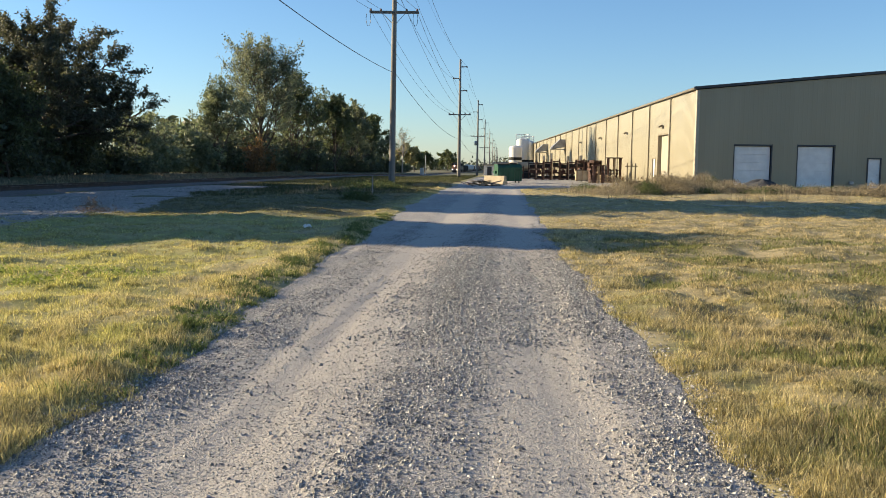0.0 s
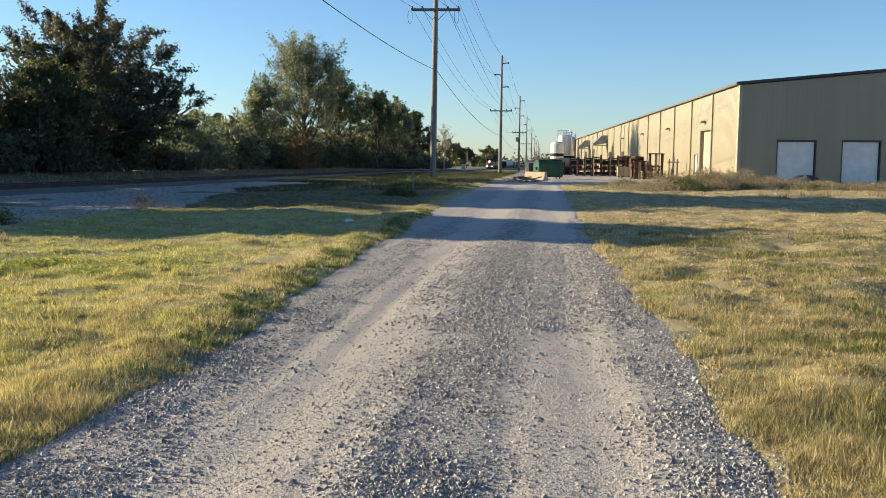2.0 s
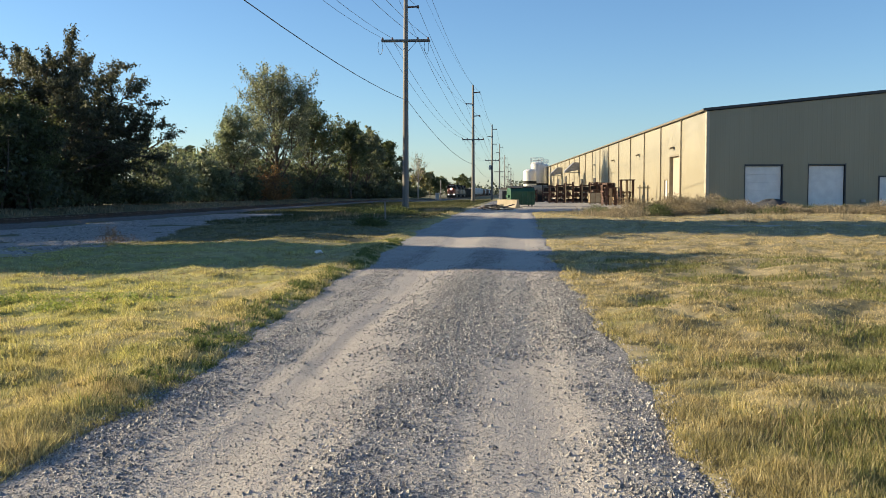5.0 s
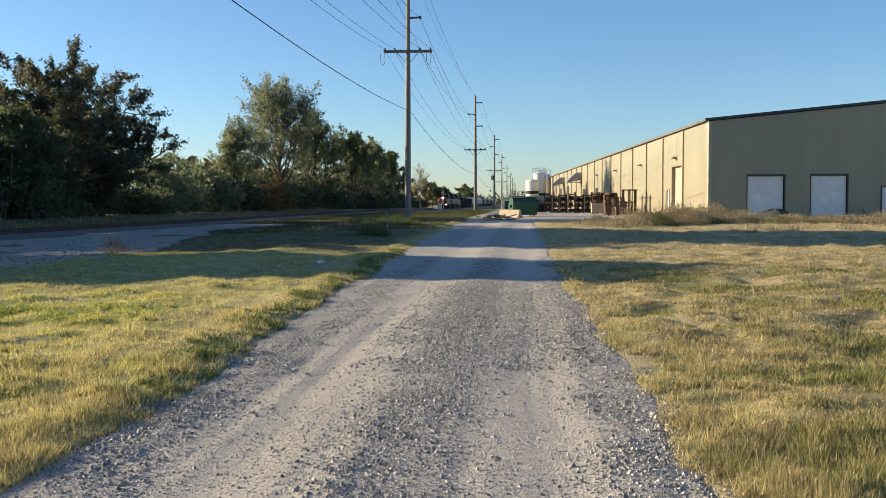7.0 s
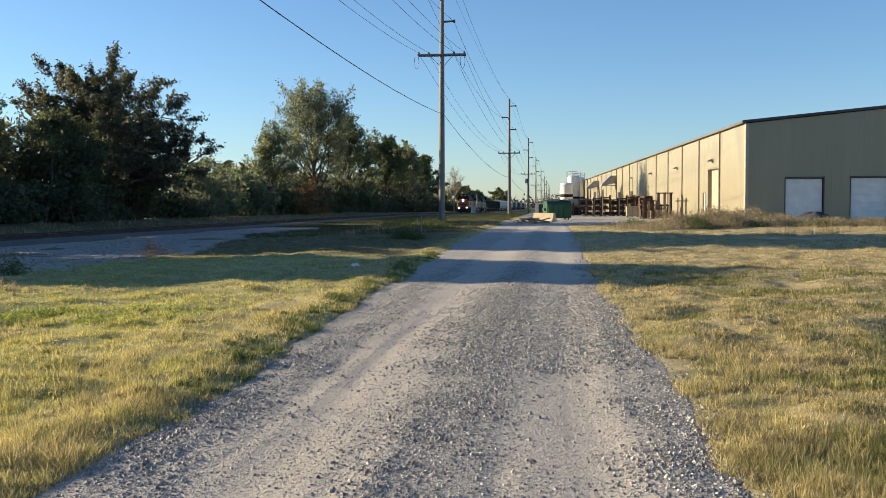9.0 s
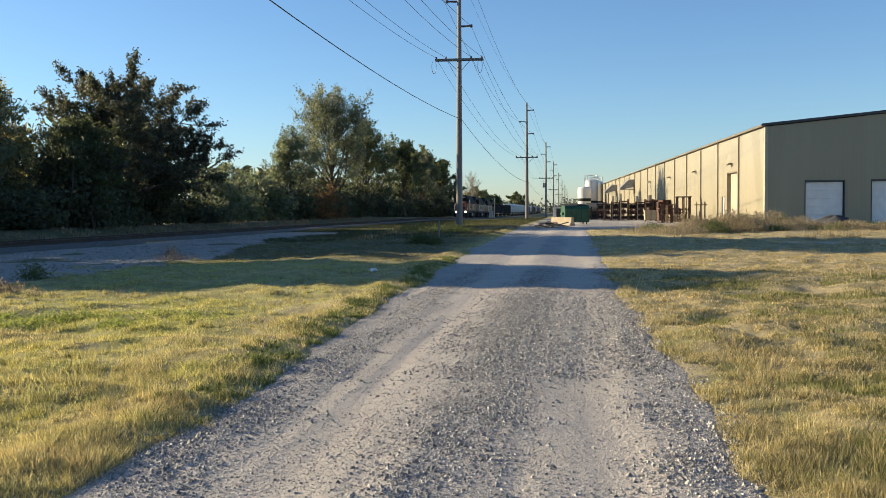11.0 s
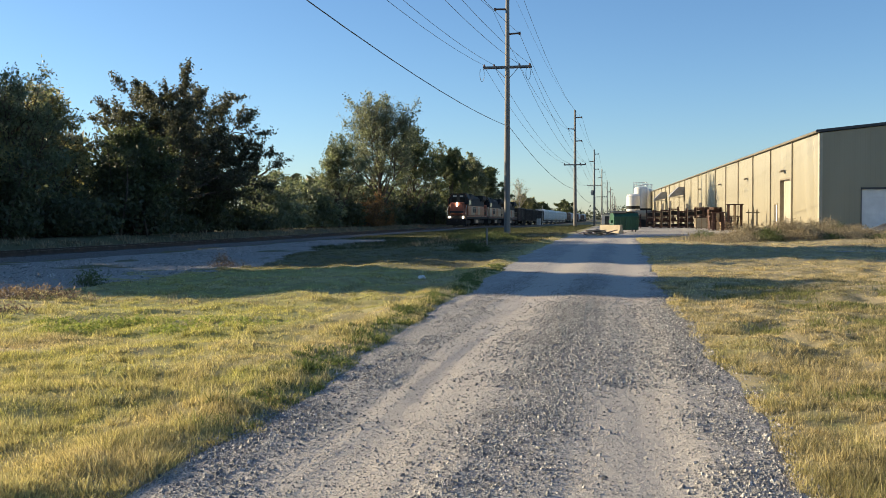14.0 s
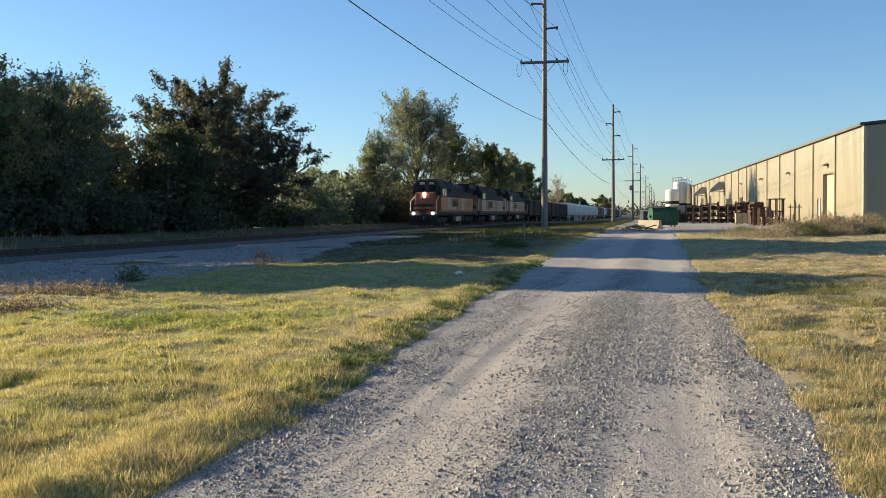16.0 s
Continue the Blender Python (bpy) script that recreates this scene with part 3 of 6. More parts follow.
# ---- grass ----
def blades(name, x, y, tall, wide, material, label, lean=0.5, seed=1, category="grass"):
    """Narrow leaning blades standing on the land."""
    rng = np.random.default_rng(seed)
    n = len(x)
    a = rng.uniform(0, 2 * np.pi, n)
    side = np.stack([np.cos(a), np.sin(a), 0 * a], -1) * wide[:, None] * 0.5
    b = rng.uniform(0, 2 * np.pi, n)
    off = np.stack([np.cos(b), np.sin(b), 0 * b], -1) * (tall * lean * rng.random(n))[:, None]
    foot = np.stack([x, y, ground_height(x, y) - 0.01], -1)
    tip = foot + off + np.array([0, 0, 1]) * tall[:, None]
    V = np.stack([foot - side, foot + side, tip], 1).reshape(-1, 3)
    me = bpy.data.meshes.new(name)
    me.vertices.add(len(V))
    me.vertices.foreach_set("co", V.astype(np.float32).ravel())
    me.loops.add(3 * n)
    me.loops.foreach_set("vertex_index", np.arange(3 * n, dtype=np.int32))
    me.polygons.add(n)
    me.polygons.foreach_set("loop_start", np.arange(0, 3 * n, 3, dtype=np.int32))
    me.update(calc_edges=True)
    me.materials.append(M[material])
    return tagged(new(name, me), label, category, kind="stuff")


def scatter(rng, n, side, y0, y1, power):
    """Places that thin out with distance, off the lane and the gravel; side is -1 west of the lane, 1 east of it."""
    m = int(n * 1.3)
    y = (y0 ** -power + rng.random(m) * (y1 ** -power - y0 ** -power)) ** (-1 / power)
    edge = road_left(y) + 0.3 if side < 0 else road_right(y) - 0.3
    reach = np.minimum(0.84 * y + 1.0, 14.5) if side < 0 else np.minimum(0.50 * y + 1.6, 24.0)
    x = edge + side * rng.random(m) * np.maximum(reach - np.abs(edge), 0.3)
    ragged = in_road(x, y) + 0.7 * (patchy(x, y, 0.55, 85, 3) - 0.5) + 0.10 * ripple(x, y, 11.0, 2.0)
    keep = (ragged < 0.03) & (x > apron_edge(y) - 0.2 - 0.5 * rng.random(m))
    return x[keep][:n], y[keep][:n]


def field(name, carpet, tufts, side, label, seed):
    """A thin low carpet of blades and, on it, tussocks of uneven height whose blades lean outwards."""
    rng = np.random.default_rng(seed)
    xs, ys, hs, ws = [], [], [], []
    x, y = scatter(rng, carpet, side, 3.2, 55.0, 0.25)
    xs.append(x), ys.append(y), hs.append(rng.uniform(0.018, 0.042, len(x)) * (0.6 + 0.9 * patchy(x, y, 0.6, seed + 30, 3))), ws.append(0.005 + 0.0009 * y)
    cx, cy = scatter(rng, tufts, side, 3.2, 60.0, 0.2)
    clump, broad = patchy(cx, cy, 0.42, seed + 10, 3), patchy(cx, cy, 2.4, seed + 20, 3)
    thick = np.clip((0.8 * clump + 0.4 * broad - 0.46) / 0.27, 0.0, 1.3) * (1 - 0.55 * hollow(cx, cy))
    stay = rng.random(len(cx)) < 0.4 + thick
    cx, cy, thick = cx[stay], cy[stay], thick[stay]
    tall = (0.02 + 0.062 * thick ** 1.4) * rng.uniform(0.6, 1.25, len(cx))
    tall *= (0.8 + 0.25 * np.exp(-((in_road(cx, cy) + 0.35) / 0.4) ** 2)) if side < 0 else 0.9
    per = 22
    spread = np.repeat(0.016 + 0.32 * tall, per) * (1 + 0.03 * np.repeat(cy, per))
    x, y = np.repeat(cx, per) + rng.normal(0, 1, len(cx) * per) * spread, np.repeat(cy, per) + rng.normal(0, 1, len(cx) * per) * spread
    h = np.repeat(tall, per) * rng.uniform(0.45, 1.15, len(x))
    h[rng.random(len(x)) < 0.012] *= 1.6
    xs.append(x), ys.append(y), hs.append(h), ws.append(0.0026 + 0.0006 * y)
    x, y, h, w = map(np.concatenate, (xs, ys, hs, ws))
    return blades(name, x, y, h, w * rng.uniform(0.7, 1.4, len(x)), "blade", label, 1.1, seed)


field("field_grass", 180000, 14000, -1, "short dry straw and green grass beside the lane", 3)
field("verge_grass", 190000, 14500, 1, "sunlit dry golden grass on the verge", 4)


def tussocks(name, n, side, label, seed, y1=17.0):
    """Scattered bunches of longer grass that fan out from one root."""
    rng = np.random.default_rng(seed)
    cx, cy = scatter(rng, n * 3, side, 3.6, y1, 0.3)
    good = patchy(cx, cy, 1.1, seed + 5, 2) > 0.47
    cx, cy = cx[good][:n], cy[good][:n]
    per = 46
    tall = np.repeat(rng.uniform(0.06, 0.13, len(cx)), per) * rng.uniform(0.5, 1.1, len(cx) * per)
    wide = np.repeat(rng.uniform(0.02, 0.055, len(cx)), per)
    x = np.repeat(cx, per) + rng.normal(0, 1, len(tall)) * wide
    y = np.repeat(cy, per) + rng.normal(0, 1, len(tall)) * wide
    return blades(name, x, y, tall, (0.003 + 0.0005 * y) * rng.uniform(0.7, 1.3, len(x)), "blade", label, 1.0, seed)


tussocks("verge_tussocks", 620, 1, "bunches of longer dry golden grass on the verge", 24)
tussocks("field_tussocks", 560, -1, "bunches of longer dry grass in the field", 25)

rng = np.random.default_rng(14)
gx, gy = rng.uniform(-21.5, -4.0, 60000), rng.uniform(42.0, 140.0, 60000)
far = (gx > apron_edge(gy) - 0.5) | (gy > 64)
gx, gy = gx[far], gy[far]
blades("far_field_grass", gx, gy, rng.uniform(0.05, 0.16, len(gx)) * (1 + 0.5 * ripple(gx, gy, 0.5)), rng.uniform(0.03, 0.07, len(gx)), "shaded_green", "short green grass along the railway, coloured dark for tree shade", 0.9, 15)


def weeds(name, spots, material, label, seed, tall0, tall1, wide=0.03, category="weeds"):
    """Patches of tall stalks: each spot is x, y, reach in x, reach in y, stalks."""
    rng = np.random.default_rng(seed)
    xs, ys, hs = [], [], []
    for x, y, rx, ry, n in spots:
        k = max(n // 70, 1)
        gx, gy = rng.normal(0, 0.5, k), rng.normal(0, 0.5, k)
        up = rng.uniform(tall0, tall1, k) * (0.35 + 0.65 * np.exp(-(gx ** 2 + gy ** 2))) * rng.uniform(0.45, 1.1, k)
        wide_clump = rng.uniform(0.15, 0.6, k) * min(1.0, rx * 0.45)
        px = np.repeat(x + rx * gx, 70) + rng.normal(0, 1, k * 70) * np.repeat(wide_clump, 70)
        py = np.repeat(y + ry * gy, 70) + rng.normal(0, 1, k * 70) * np.repeat(wide_clump, 70)
        xs.append(px), ys.append(py), hs.append(np.repeat(up, 70) * rng.uniform(0.3, 1.1, k * 70))
    x, y, h = map(np.concatenate, (xs, ys, hs))
    keep = (in_road(x, y) < 0.1)
    x, y, h = x[keep], y[keep], h[keep]
    return blades(name, x, y, h, wide * rng.uniform(0.6, 1.5, len(x)), material, label, 0.9, seed, category)


weeds("dry_weeds", [(5.4, 48, 3.0, 6, 2600), (8.0, 51, 4.0, 5, 3200), (11, 55, 4.0, 4, 2000), (16, 53, 6, 4, 1500), (22, 54, 7, 4, 1800), (15, 41, 12, 2.5, 1200)],
      "straw", "tall dry brown weeds in front of the warehouse", 5, 0.25, 0.8, 0.016)
weeds("verge_weeds", [(-8.1, 65.4, 1.4, 1.2, 900), (-4.6, 57, 2.6, 3, 1800), (-9, 48, 3, 6, 1600)], "straw", "tufts of dry grass round the pole's foot", 7, 0.15, 0.45)


def brushwood(name, spots, material, label, seed, size=0.07, category="weeds", slim=0.28, loose=1.0):
    """Low bushy growth: domes of small narrow leaves. Each spot is x, y, reach in x and y, height, clumps."""
    rng = np.random.default_rng(seed)
    c = []
    for x, y, rx, ry, h, n in spots:
        a, r = rng.uniform(0, 2 * np.pi, n), np.sqrt(rng.random(n))
        px, py = x + rx * r * np.cos(a), y + ry * r * np.sin(a)
        lump = np.clip(0.65 + 0.5 * ripple(px, py, 1.3, seed), 0.15, 1.2)
        up = h * lump * (1 - r ** 3) * rng.random(n) ** 0.6
        c.append(np.stack([px, py, land(px, py) + up], -1))
    c = np.concatenate(c)
    n, per = len(c), 10
    p = np.repeat(c, per, 0) + rng.normal(0, 1, (n * per, 3)) * np.array([0.14, 0.14, 0.09]) * loose
    up = rng.normal(0, 1, (n * per, 3)) + np.array([0, 0, 0.8])
    up /= np.linalg.norm(up, axis=1)[:, None]
    across = np.cross(up, rng.normal(0, 1, (n * per, 3)))
    across /= np.linalg.norm(across, axis=1)[:, None] + 1e-9
    s = size * rng.uniform(0.5, 1.6, n * per)[:, None]
    quads = np.stack([p - up * s, p - across * s * slim, p + up * s, p + across * s * slim], 1)
    return tagged(new(name, loose_faces(name, quads, 4, M[material])), label, category, kind="stuff")


brushwood("dry_brush", [(5.2, 47.0, 1.2, 2.4, 0.55, 500), (6.6, 49.5, 1.3, 2.2, 1.0, 900), (8.6, 50.0, 1.5, 2.6, 1.25, 1300), (10.6, 52.0, 1.6, 2.4, 1.0, 1000), (12.4, 54.5, 1.5, 2.4, 0.75, 700), (14.6, 52.5, 1.6, 1.8, 0.5, 400),
                        (17.2, 51.5, 1.7, 1.4, 0.65, 500), (19.4, 50.5, 1.6, 1.2, 0.75, 500), (22.6, 52, 2.4, 1.4, 0.35, 350), (27, 53, 3, 1.6, 0.35, 350)],
          "straw", "brown dead bushy weeds in front of the warehouse", 51, 0.075, slim=0.13)
brushwood("green_brush", [(7.0, 47.6, 0.7, 0.9, 1.15, 170), (4.4, 51.5, 0.9, 3.0, 0.4, 250), (10.0, 49.0, 0.7, 1.0, 0.7, 160), (13.6, 51.5, 1.2, 1.0, 0.4, 160), (12.4, 57.6, 0.6, 0.8, 1.0, 160), (18.5, 56.5, 3.5, 1.4, 0.35, 400), (-5.8, 35.5, 0.6, 0.7, 0.55, 240), (-9.6, 60, 2.5, 4, 0.45, 700), (-7.2, 50, 1.8, 4, 0.4, 700)],
          "weed_green", "green bushy weeds in the grass", 52, 0.06, slim=0.2)
edge_spots = [(float(road_left(np.float64(y))) - 0.2 + 0.1 * math.sin(3.7 * y), y, 0.35, 0.7, 280) for y in np.arange(6.5, 26.0, 0.6)]
weeds("edge_weeds", edge_spots, "edge_weed", "dark green weeds along the lane's edge", 53, 0.06, 0.16, 0.013)
brushwood("edge_leaves", [(x - 0.04 + 0.08 * math.sin(7.7 * y), y, 0.2 + 0.08 * math.sin(5.1 * y), 0.32 + 0.2 * math.sin(3.3 * y), 0.075 + 0.03 * math.sin(2.3 * y), 34 + int(22 * math.sin(2.9 * y))) for x, y, *_ in edge_spots],
          "edge_weed", "low broad-leaved dark green weeds along the lane", 55, 0.017, slim=0.4, loose=0.42)
rng = np.random.default_rng(8)
gy = 4.0 * (20 / 4.0) ** rng.random(380000)
gx = np.where(rng.random(len(gy)) < 0.65, 1, -1) * rng.random(len(gy)) * (0.72 * gy + 1.0)
low = rng.random(len(gy)) < hollow(gx, gy) * 0.9
gx, gy = gx[low], gy[low]
blades("green_patches", gx, gy, rng.uniform(0.03, 0.09, len(gx)), (0.005 + 0.0010 * gy) * rng.uniform(0.7, 1.5, len(gx)), "olive_weed", "dark green low plants in the dips of the dry grass", 0.9, 54, "weeds")
brushwood("rust_brush", [(-12.9, 28.2, 0.16, 0.16, 0.40, 45), (-12.4, 27.4, 0.6, 0.2, 0.10, 50), (-11.9, 16.4, 1.5, 0.45, 0.30, 300), (-10.9, 13.4, 1.5, 0.4, 0.26, 260)], "rust_brush", "low heap of rust-brown dead brush", 8, 0.035, "brush")
lime_spots = [(-5.0 - 0.55 * k + 0.25 * math.sin(4.1 * k), 11.9 + 0.5 * math.sin(2.3 * k), 0.45, 0.3, 0.07, 60) for k in range(7)]
brushwood("leafy_weeds", lime_spots, "lime_weed", "bright green leafy weeds in the field", 56, 0.02, slim=0.45, loose=0.4)
weeds("seed_stalks", [(-5.2 - 1.1 * k, 16.0 + 0.25 * math.sin(3.0 * k), 1.2, 0.5, 140) for k in range(6)], "straw", "thin dry seed stalks standing in the field", 59, 0.12, 0.34, 0.008)
litter = Build()
for k in range(6):
    a = k * 1.05
    litter.add([(0, 0, 0.03), (0.11 * math.cos(a), 0.09 * math.sin(a), 0.02 + 0.05 * (k % 2)), (0.11 * math.cos(a + 1.05), 0.09 * math.sin(a + 1.05), 0.02 + 0.05 * ((k + 1) % 2)), (0.05 * math.cos(a + 0.5), 0.05 * math.sin(a + 0.5), 0.11)], [(0, 1, 3), (1, 2, 3), (2, 0, 3), (0, 2, 1)])
paper = new("litter", litter.mesh("litter", M["white_door"]))
paper.matrix_basis = pose(-4.7, 21.3, float(ground_height(np.float64(-4.7), np.float64(21.3))))
tagged(paper, "crumpled white paper lying in the grass", "litter")
brushwood("small_shrub", [(-12.1, 19.3, 0.2, 0.18, 0.42, 90)], "weed_green", "small dark shrub at the gravel's edge", 9, 0.035, "shrub")
weeds("bank_grass", [(-28.5, y, 2.6, 6, 1500) for y in range(16, 150, 9)], "straw", "dry tan grass on the bank behind the railway", 10, 0.2, 0.6, 0.04, "grass")


# ---- warehouse ----
BAY, BAYS, WIDE, EAVE, RIDGE, FLOOR = 7.6, 20, 24.0, 6.95, 8.1, 0.42
TURN_WEST = math.degrees(math.atan(0.0455))


def siding_strip(b, u0, u1, z0, z1, along, rib=0.016):
    """Ribbed sheet between u0 and u1, one rib every 0.3 m. along(u, out, z) gives the place."""
    n = max(1, round((u1 - u0) / 0.305))
    s = (u1 - u0) / n
    for i in range(n):
        a = u0 + i * s
        outline = [(a, 0.0), (a + s * 0.70, 0.0), (a + s * 0.78, rib), (a + s * 0.92, rib), (a + s, 0.0)]
        tops = z1 if callable(z1) else (lambda u: z1)
        low = len(b.v)
        for u, o in outline:
            b.v += [along(u, o, z0), along(u, o, tops(u))]
        for k in range(4):
            b.f.append((low + 2 * k, low + 2 * k + 2, low + 2 * k + 3, low + 2 * k + 1))


def wall_lamp(parent, m):
    """A bulkhead lamp on a bracket."""
    lamp = part("wall_lamp", Build().box(-0.05, -0.12, -0.1, 0.0, 0.12, 0.1), "grey_metal", parent, "grey bulkhead lamp on a bracket", m=m)
    part("bracket", Build().tube([(0, 0, 0), (-0.2, 0, 0.05)], 0.03, 6), "grey_metal", lamp)
    part("lamp_head", Build().prism([(-0.36, 0.0), (-0.1, 0.1), (-0.08, -0.04), (-0.32, -0.12)], "y", -0.3, 0.3), "brown_trim", lamp, bevel=0.02)
    return lamp


def overhead_door(parent, x0, x1, z0, z1, y):
    """A sectional door in a dark frame, set back in the end wall."""
    door = part("loading_door", Build().box(x0 + 0.05, y + 0.16, z0, x1 - 0.05, y + 0.20, z1 - 0.04), "white_door", parent, "closed white sectional loading door")
    rows = 5
    for i in range(rows):
        h = (z1 - 0.05 - z0) / rows
        part("door_panel", Build().box(x0 + 0.06, y + 0.125, z0 + i * h + 0.008, x1 - 0.06, y + 0.16, z0 + (i + 1) * h - 0.008), "white_door", door, bevel=0.006)
    part("jamb", Build().box(x0 - 0.03, y - 0.03, z0 - 0.02, x0 + 0.02, y + 0.22, z1 + 0.1), "dark_trim", door)
    part("jamb", Build().box(x1 - 0.02, y - 0.03, z0 - 0.02, x1 + 0.05, y + 0.22, z1 + 0.1), "dark_trim", door)
    part("lintel", Build().box(x0 + 0.02, y - 0.04, z1 - 0.02, x1 - 0.02, y + 0.22, z1 + 0.08), "dark_trim", door)
    part("threshold", Build().box(x0 - 0.09, y - 0.10, z0 - 0.10, x1 + 0.09, y + 0.22, z0 - 0.022), "grey_metal", door)
    return door


def warehouse():
    """In its own space the corner nearest the lane is the origin, x runs along the end wall, y along the long wall."""
    ob = thing("warehouse", pose(12.43, 62.8, 0, 0, 0, TURN_WEST), "long tan ribbed-metal warehouse with a low gable and dark trim", "building")
    length = BAY * BAYS
    top = lambda u: EAVE + (RIDGE - EAVE) * (1 - abs(u - WIDE / 2) / (WIDE / 2))
    # long wall, bay by bay; two bays have a doorway
    plain = None
    for i in range(BAYS):
        if i == 1:
            b = Build()
            put = lambda u, o, z: (-o, u, z)
            siding_strip(b, 0.0, 0.35, FLOOR, EAVE - 0.1, put)
            siding_strip(b, 3.85, 5.1, FLOOR, EAVE - 0.1, put)
            siding_strip(b, 5.1, 6.1, 2.45, EAVE - 0.1, put)
            siding_strip(b, 6.1, BAY, FLOOR, EAVE - 0.1, put)
            siding_strip(b, 0.35, 3.85, 4.22, EAVE - 0.1, put)
            me = b.mesh("wall_panel", M["siding"], weld=True)
        else:
            if not plain:
                b = Build()
                siding_strip(b, 0.0, BAY, FLOOR, EAVE - 0.1, lambda u, o, z: (-o, u, z))
                plain = b.mesh("wall_panel", M["siding"], weld=True)
            me = plain
        part("wall_panel", me, "siding", ob, m=pose(0, i * BAY, 0))
        if i:
            part("downspout", Build().box(-0.12, i * BAY - 0.055, FLOOR - 0.2, -0.035, i * BAY + 0.055, EAVE - 0.12), "brown_trim", ob)
    # tall door and small door in the second bay
    y0 = BAY
    tall = part("tall_door", Build().box(0.22, y0 + 0.35, FLOOR, 0.28, y0 + 3.85, 4.22), "trim", ob, "tall cream sliding door in a recess")
    for k in range(6):
        part("door_board", Build().box(0.18, y0 + 0.37 + k * 0.58, FLOOR + 0.02, 0.22, y0 + 0.37 + (k + 1) * 0.58 - 0.02, 4.20), "trim", tall, bevel=0.005)
    part("jamb", Build().box(-0.10, y0 + 0.23, FLOOR, 0.30, y0 + 0.35, 4.34), "trim", tall)
    part("jamb", Build().box(-0.10, y0 + 3.85, FLOOR, 0.30, y0 + 3.99, 4.34), "brown_trim", tall)
    part("lintel", Build().box(-0.10, y0 + 0.352, 4.22, 0.30, y0 + 3.848, 4.34), "brown_trim", tall)
    small = part("walk_door", Build().box(0.06, y0 + 5.1, FLOOR, 0.12, y0 + 6.1, 2.42), "white_door", ob, "white steel walk door")
    part("handle", Build().tube([(0.02, y0 + 5.25, 1.4), (0.02, y0 + 5.4, 1.4)], 0.02, 6), "grey_metal", small)
    part("frame", Build().box(-0.05, y0 + 5.02, FLOOR, 0.1, y0 + 5.098, 2.5).box(-0.05, y0 + 6.102, FLOOR, 0.1, y0 + 6.18, 2.5).box(-0.05, y0 + 5.098, 2.422, 0.1, y0 + 6.102, 2.5), "brown_trim", small)
    # end wall with its openings
    b = Build()
    put = lambda u, o, z: (u, -o, z)
    doors = [(2.51, 4.97, 0.52, 3.22), (6.67, 9.09, 0.52, 3.24), (11.31, 12.13, FLOOR, 2.45)]
    u = 0.0
    for x0, x1, z0, z1 in doors:
        siding_strip(b, u, x0, FLOOR, lambda q: top(q) - 0.12, put, 0.003)
        siding_strip(b, x0, x1, z1, lambda q: top(q) - 0.12, put, 0.003)
        if z0 > FLOOR:
            b.box(x0, -0.01, FLOOR, x1, 0.1, z0 - 0.1)
        u = x1
    siding_strip(b, u, WIDE, FLOOR, lambda q: top(q) - 0.12, put, 0.003)
    part("end_wall", b.mesh("end_wall", M["siding"], weld=True), "siding", ob)
    overhead_door(ob, *doors[0], 0.0)
    overhead_door(ob, *doors[1], 0.0)
    side = part("walk_door", Build().box(11.33, 0.03, FLOOR, 12.11, 0.08, 2.43), "white_door", ob, "white steel walk door")
    part("frame", Build().box(11.25, -0.06, FLOOR, 11.328, 0.1, 2.52).box(12.112, -0.06, FLOOR, 12.19, 0.1, 2.52).box(11.328, -0.06, 2.432, 12.112, 0.1, 2.52), "dark_trim", side)
    part("handle", Build().tube([(11.99, 0.0, 1.4), (11.87, 0.0, 1.4)], 0.02, 6), "grey_metal", side)
    part("dock_pit", Build().box(7.0, -0.06, 0.02, 9.0, 0.06, 0.40), "black_rubber_and_dark", ob, "black dock bumper below the door")
    # the far walls, foundation, roof and trim
    b = Build()
    b.add([(WIDE, 0, 0.2), (WIDE, length, 0.2), (WIDE, length, EAVE - 0.1), (WIDE, 0, EAVE - 0.1)], [(0, 1, 2, 3)])
    b.add([(0, length, 0.2), (WIDE, length, 0.2), (WIDE, length, EAVE - 0.1), (WIDE / 2, length, RIDGE - 0.1), (0, length, EAVE - 0.1)], [(0, 1, 2, 3, 4)])
    part("back_wall", b, "siding", ob)
    part("foundation", Build().box(0.02, 0.05, -0.8, WIDE - 0.02, length - 0.05, FLOOR - 0.004), "concrete", ob, "grey concrete foundation")
    b = Build()
    b.prism([(-0.15, EAVE), (WIDE / 2, RIDGE + 0.02), (WIDE + 0.15, EAVE), (WIDE + 0.15, EAVE - 0.08), (WIDE / 2, RIDGE - 0.08), (-0.15, EAVE - 0.08)], "y", -0.05, length + 0.1)
    part("roof", b, "roof", ob)
    part("gutter", Build().prism([(-0.28, EAVE + 0.03), (-0.15, EAVE + 0.03), (-0.15, EAVE - 0.09), (-0.25, EAVE - 0.09)], "y", -0.02, length), "gutter", ob, "grey-brown eave gutter")
    for sgn in (0, 1):
        o = [(-0.3, EAVE - 0.10), (-0.3, EAVE + 0.07), (WIDE / 2, RIDGE + 0.09), (WIDE / 2, RIDGE - 0.08)]
        if sgn:
            o = [(WIDE - q, z) for q, z in o]
        part("rake_trim", Build().prism(o, "y", -0.2, -0.055), "dark_trim", ob, "dark rake trim along the gable")
    part("corner_trim", Build().box(-0.06, -0.06, FLOOR, 0.13, -0.02, EAVE - 0.14).box(-0.07, -0.02, FLOOR, -0.035, 0.30, EAVE - 0.14), "trim", ob, "pale corner trim")
    part("meter_box", Build().box(10.1, -0.16, 0.75, 10.4, -0.035, 0.95), "grey_metal", ob, bevel=0.02)
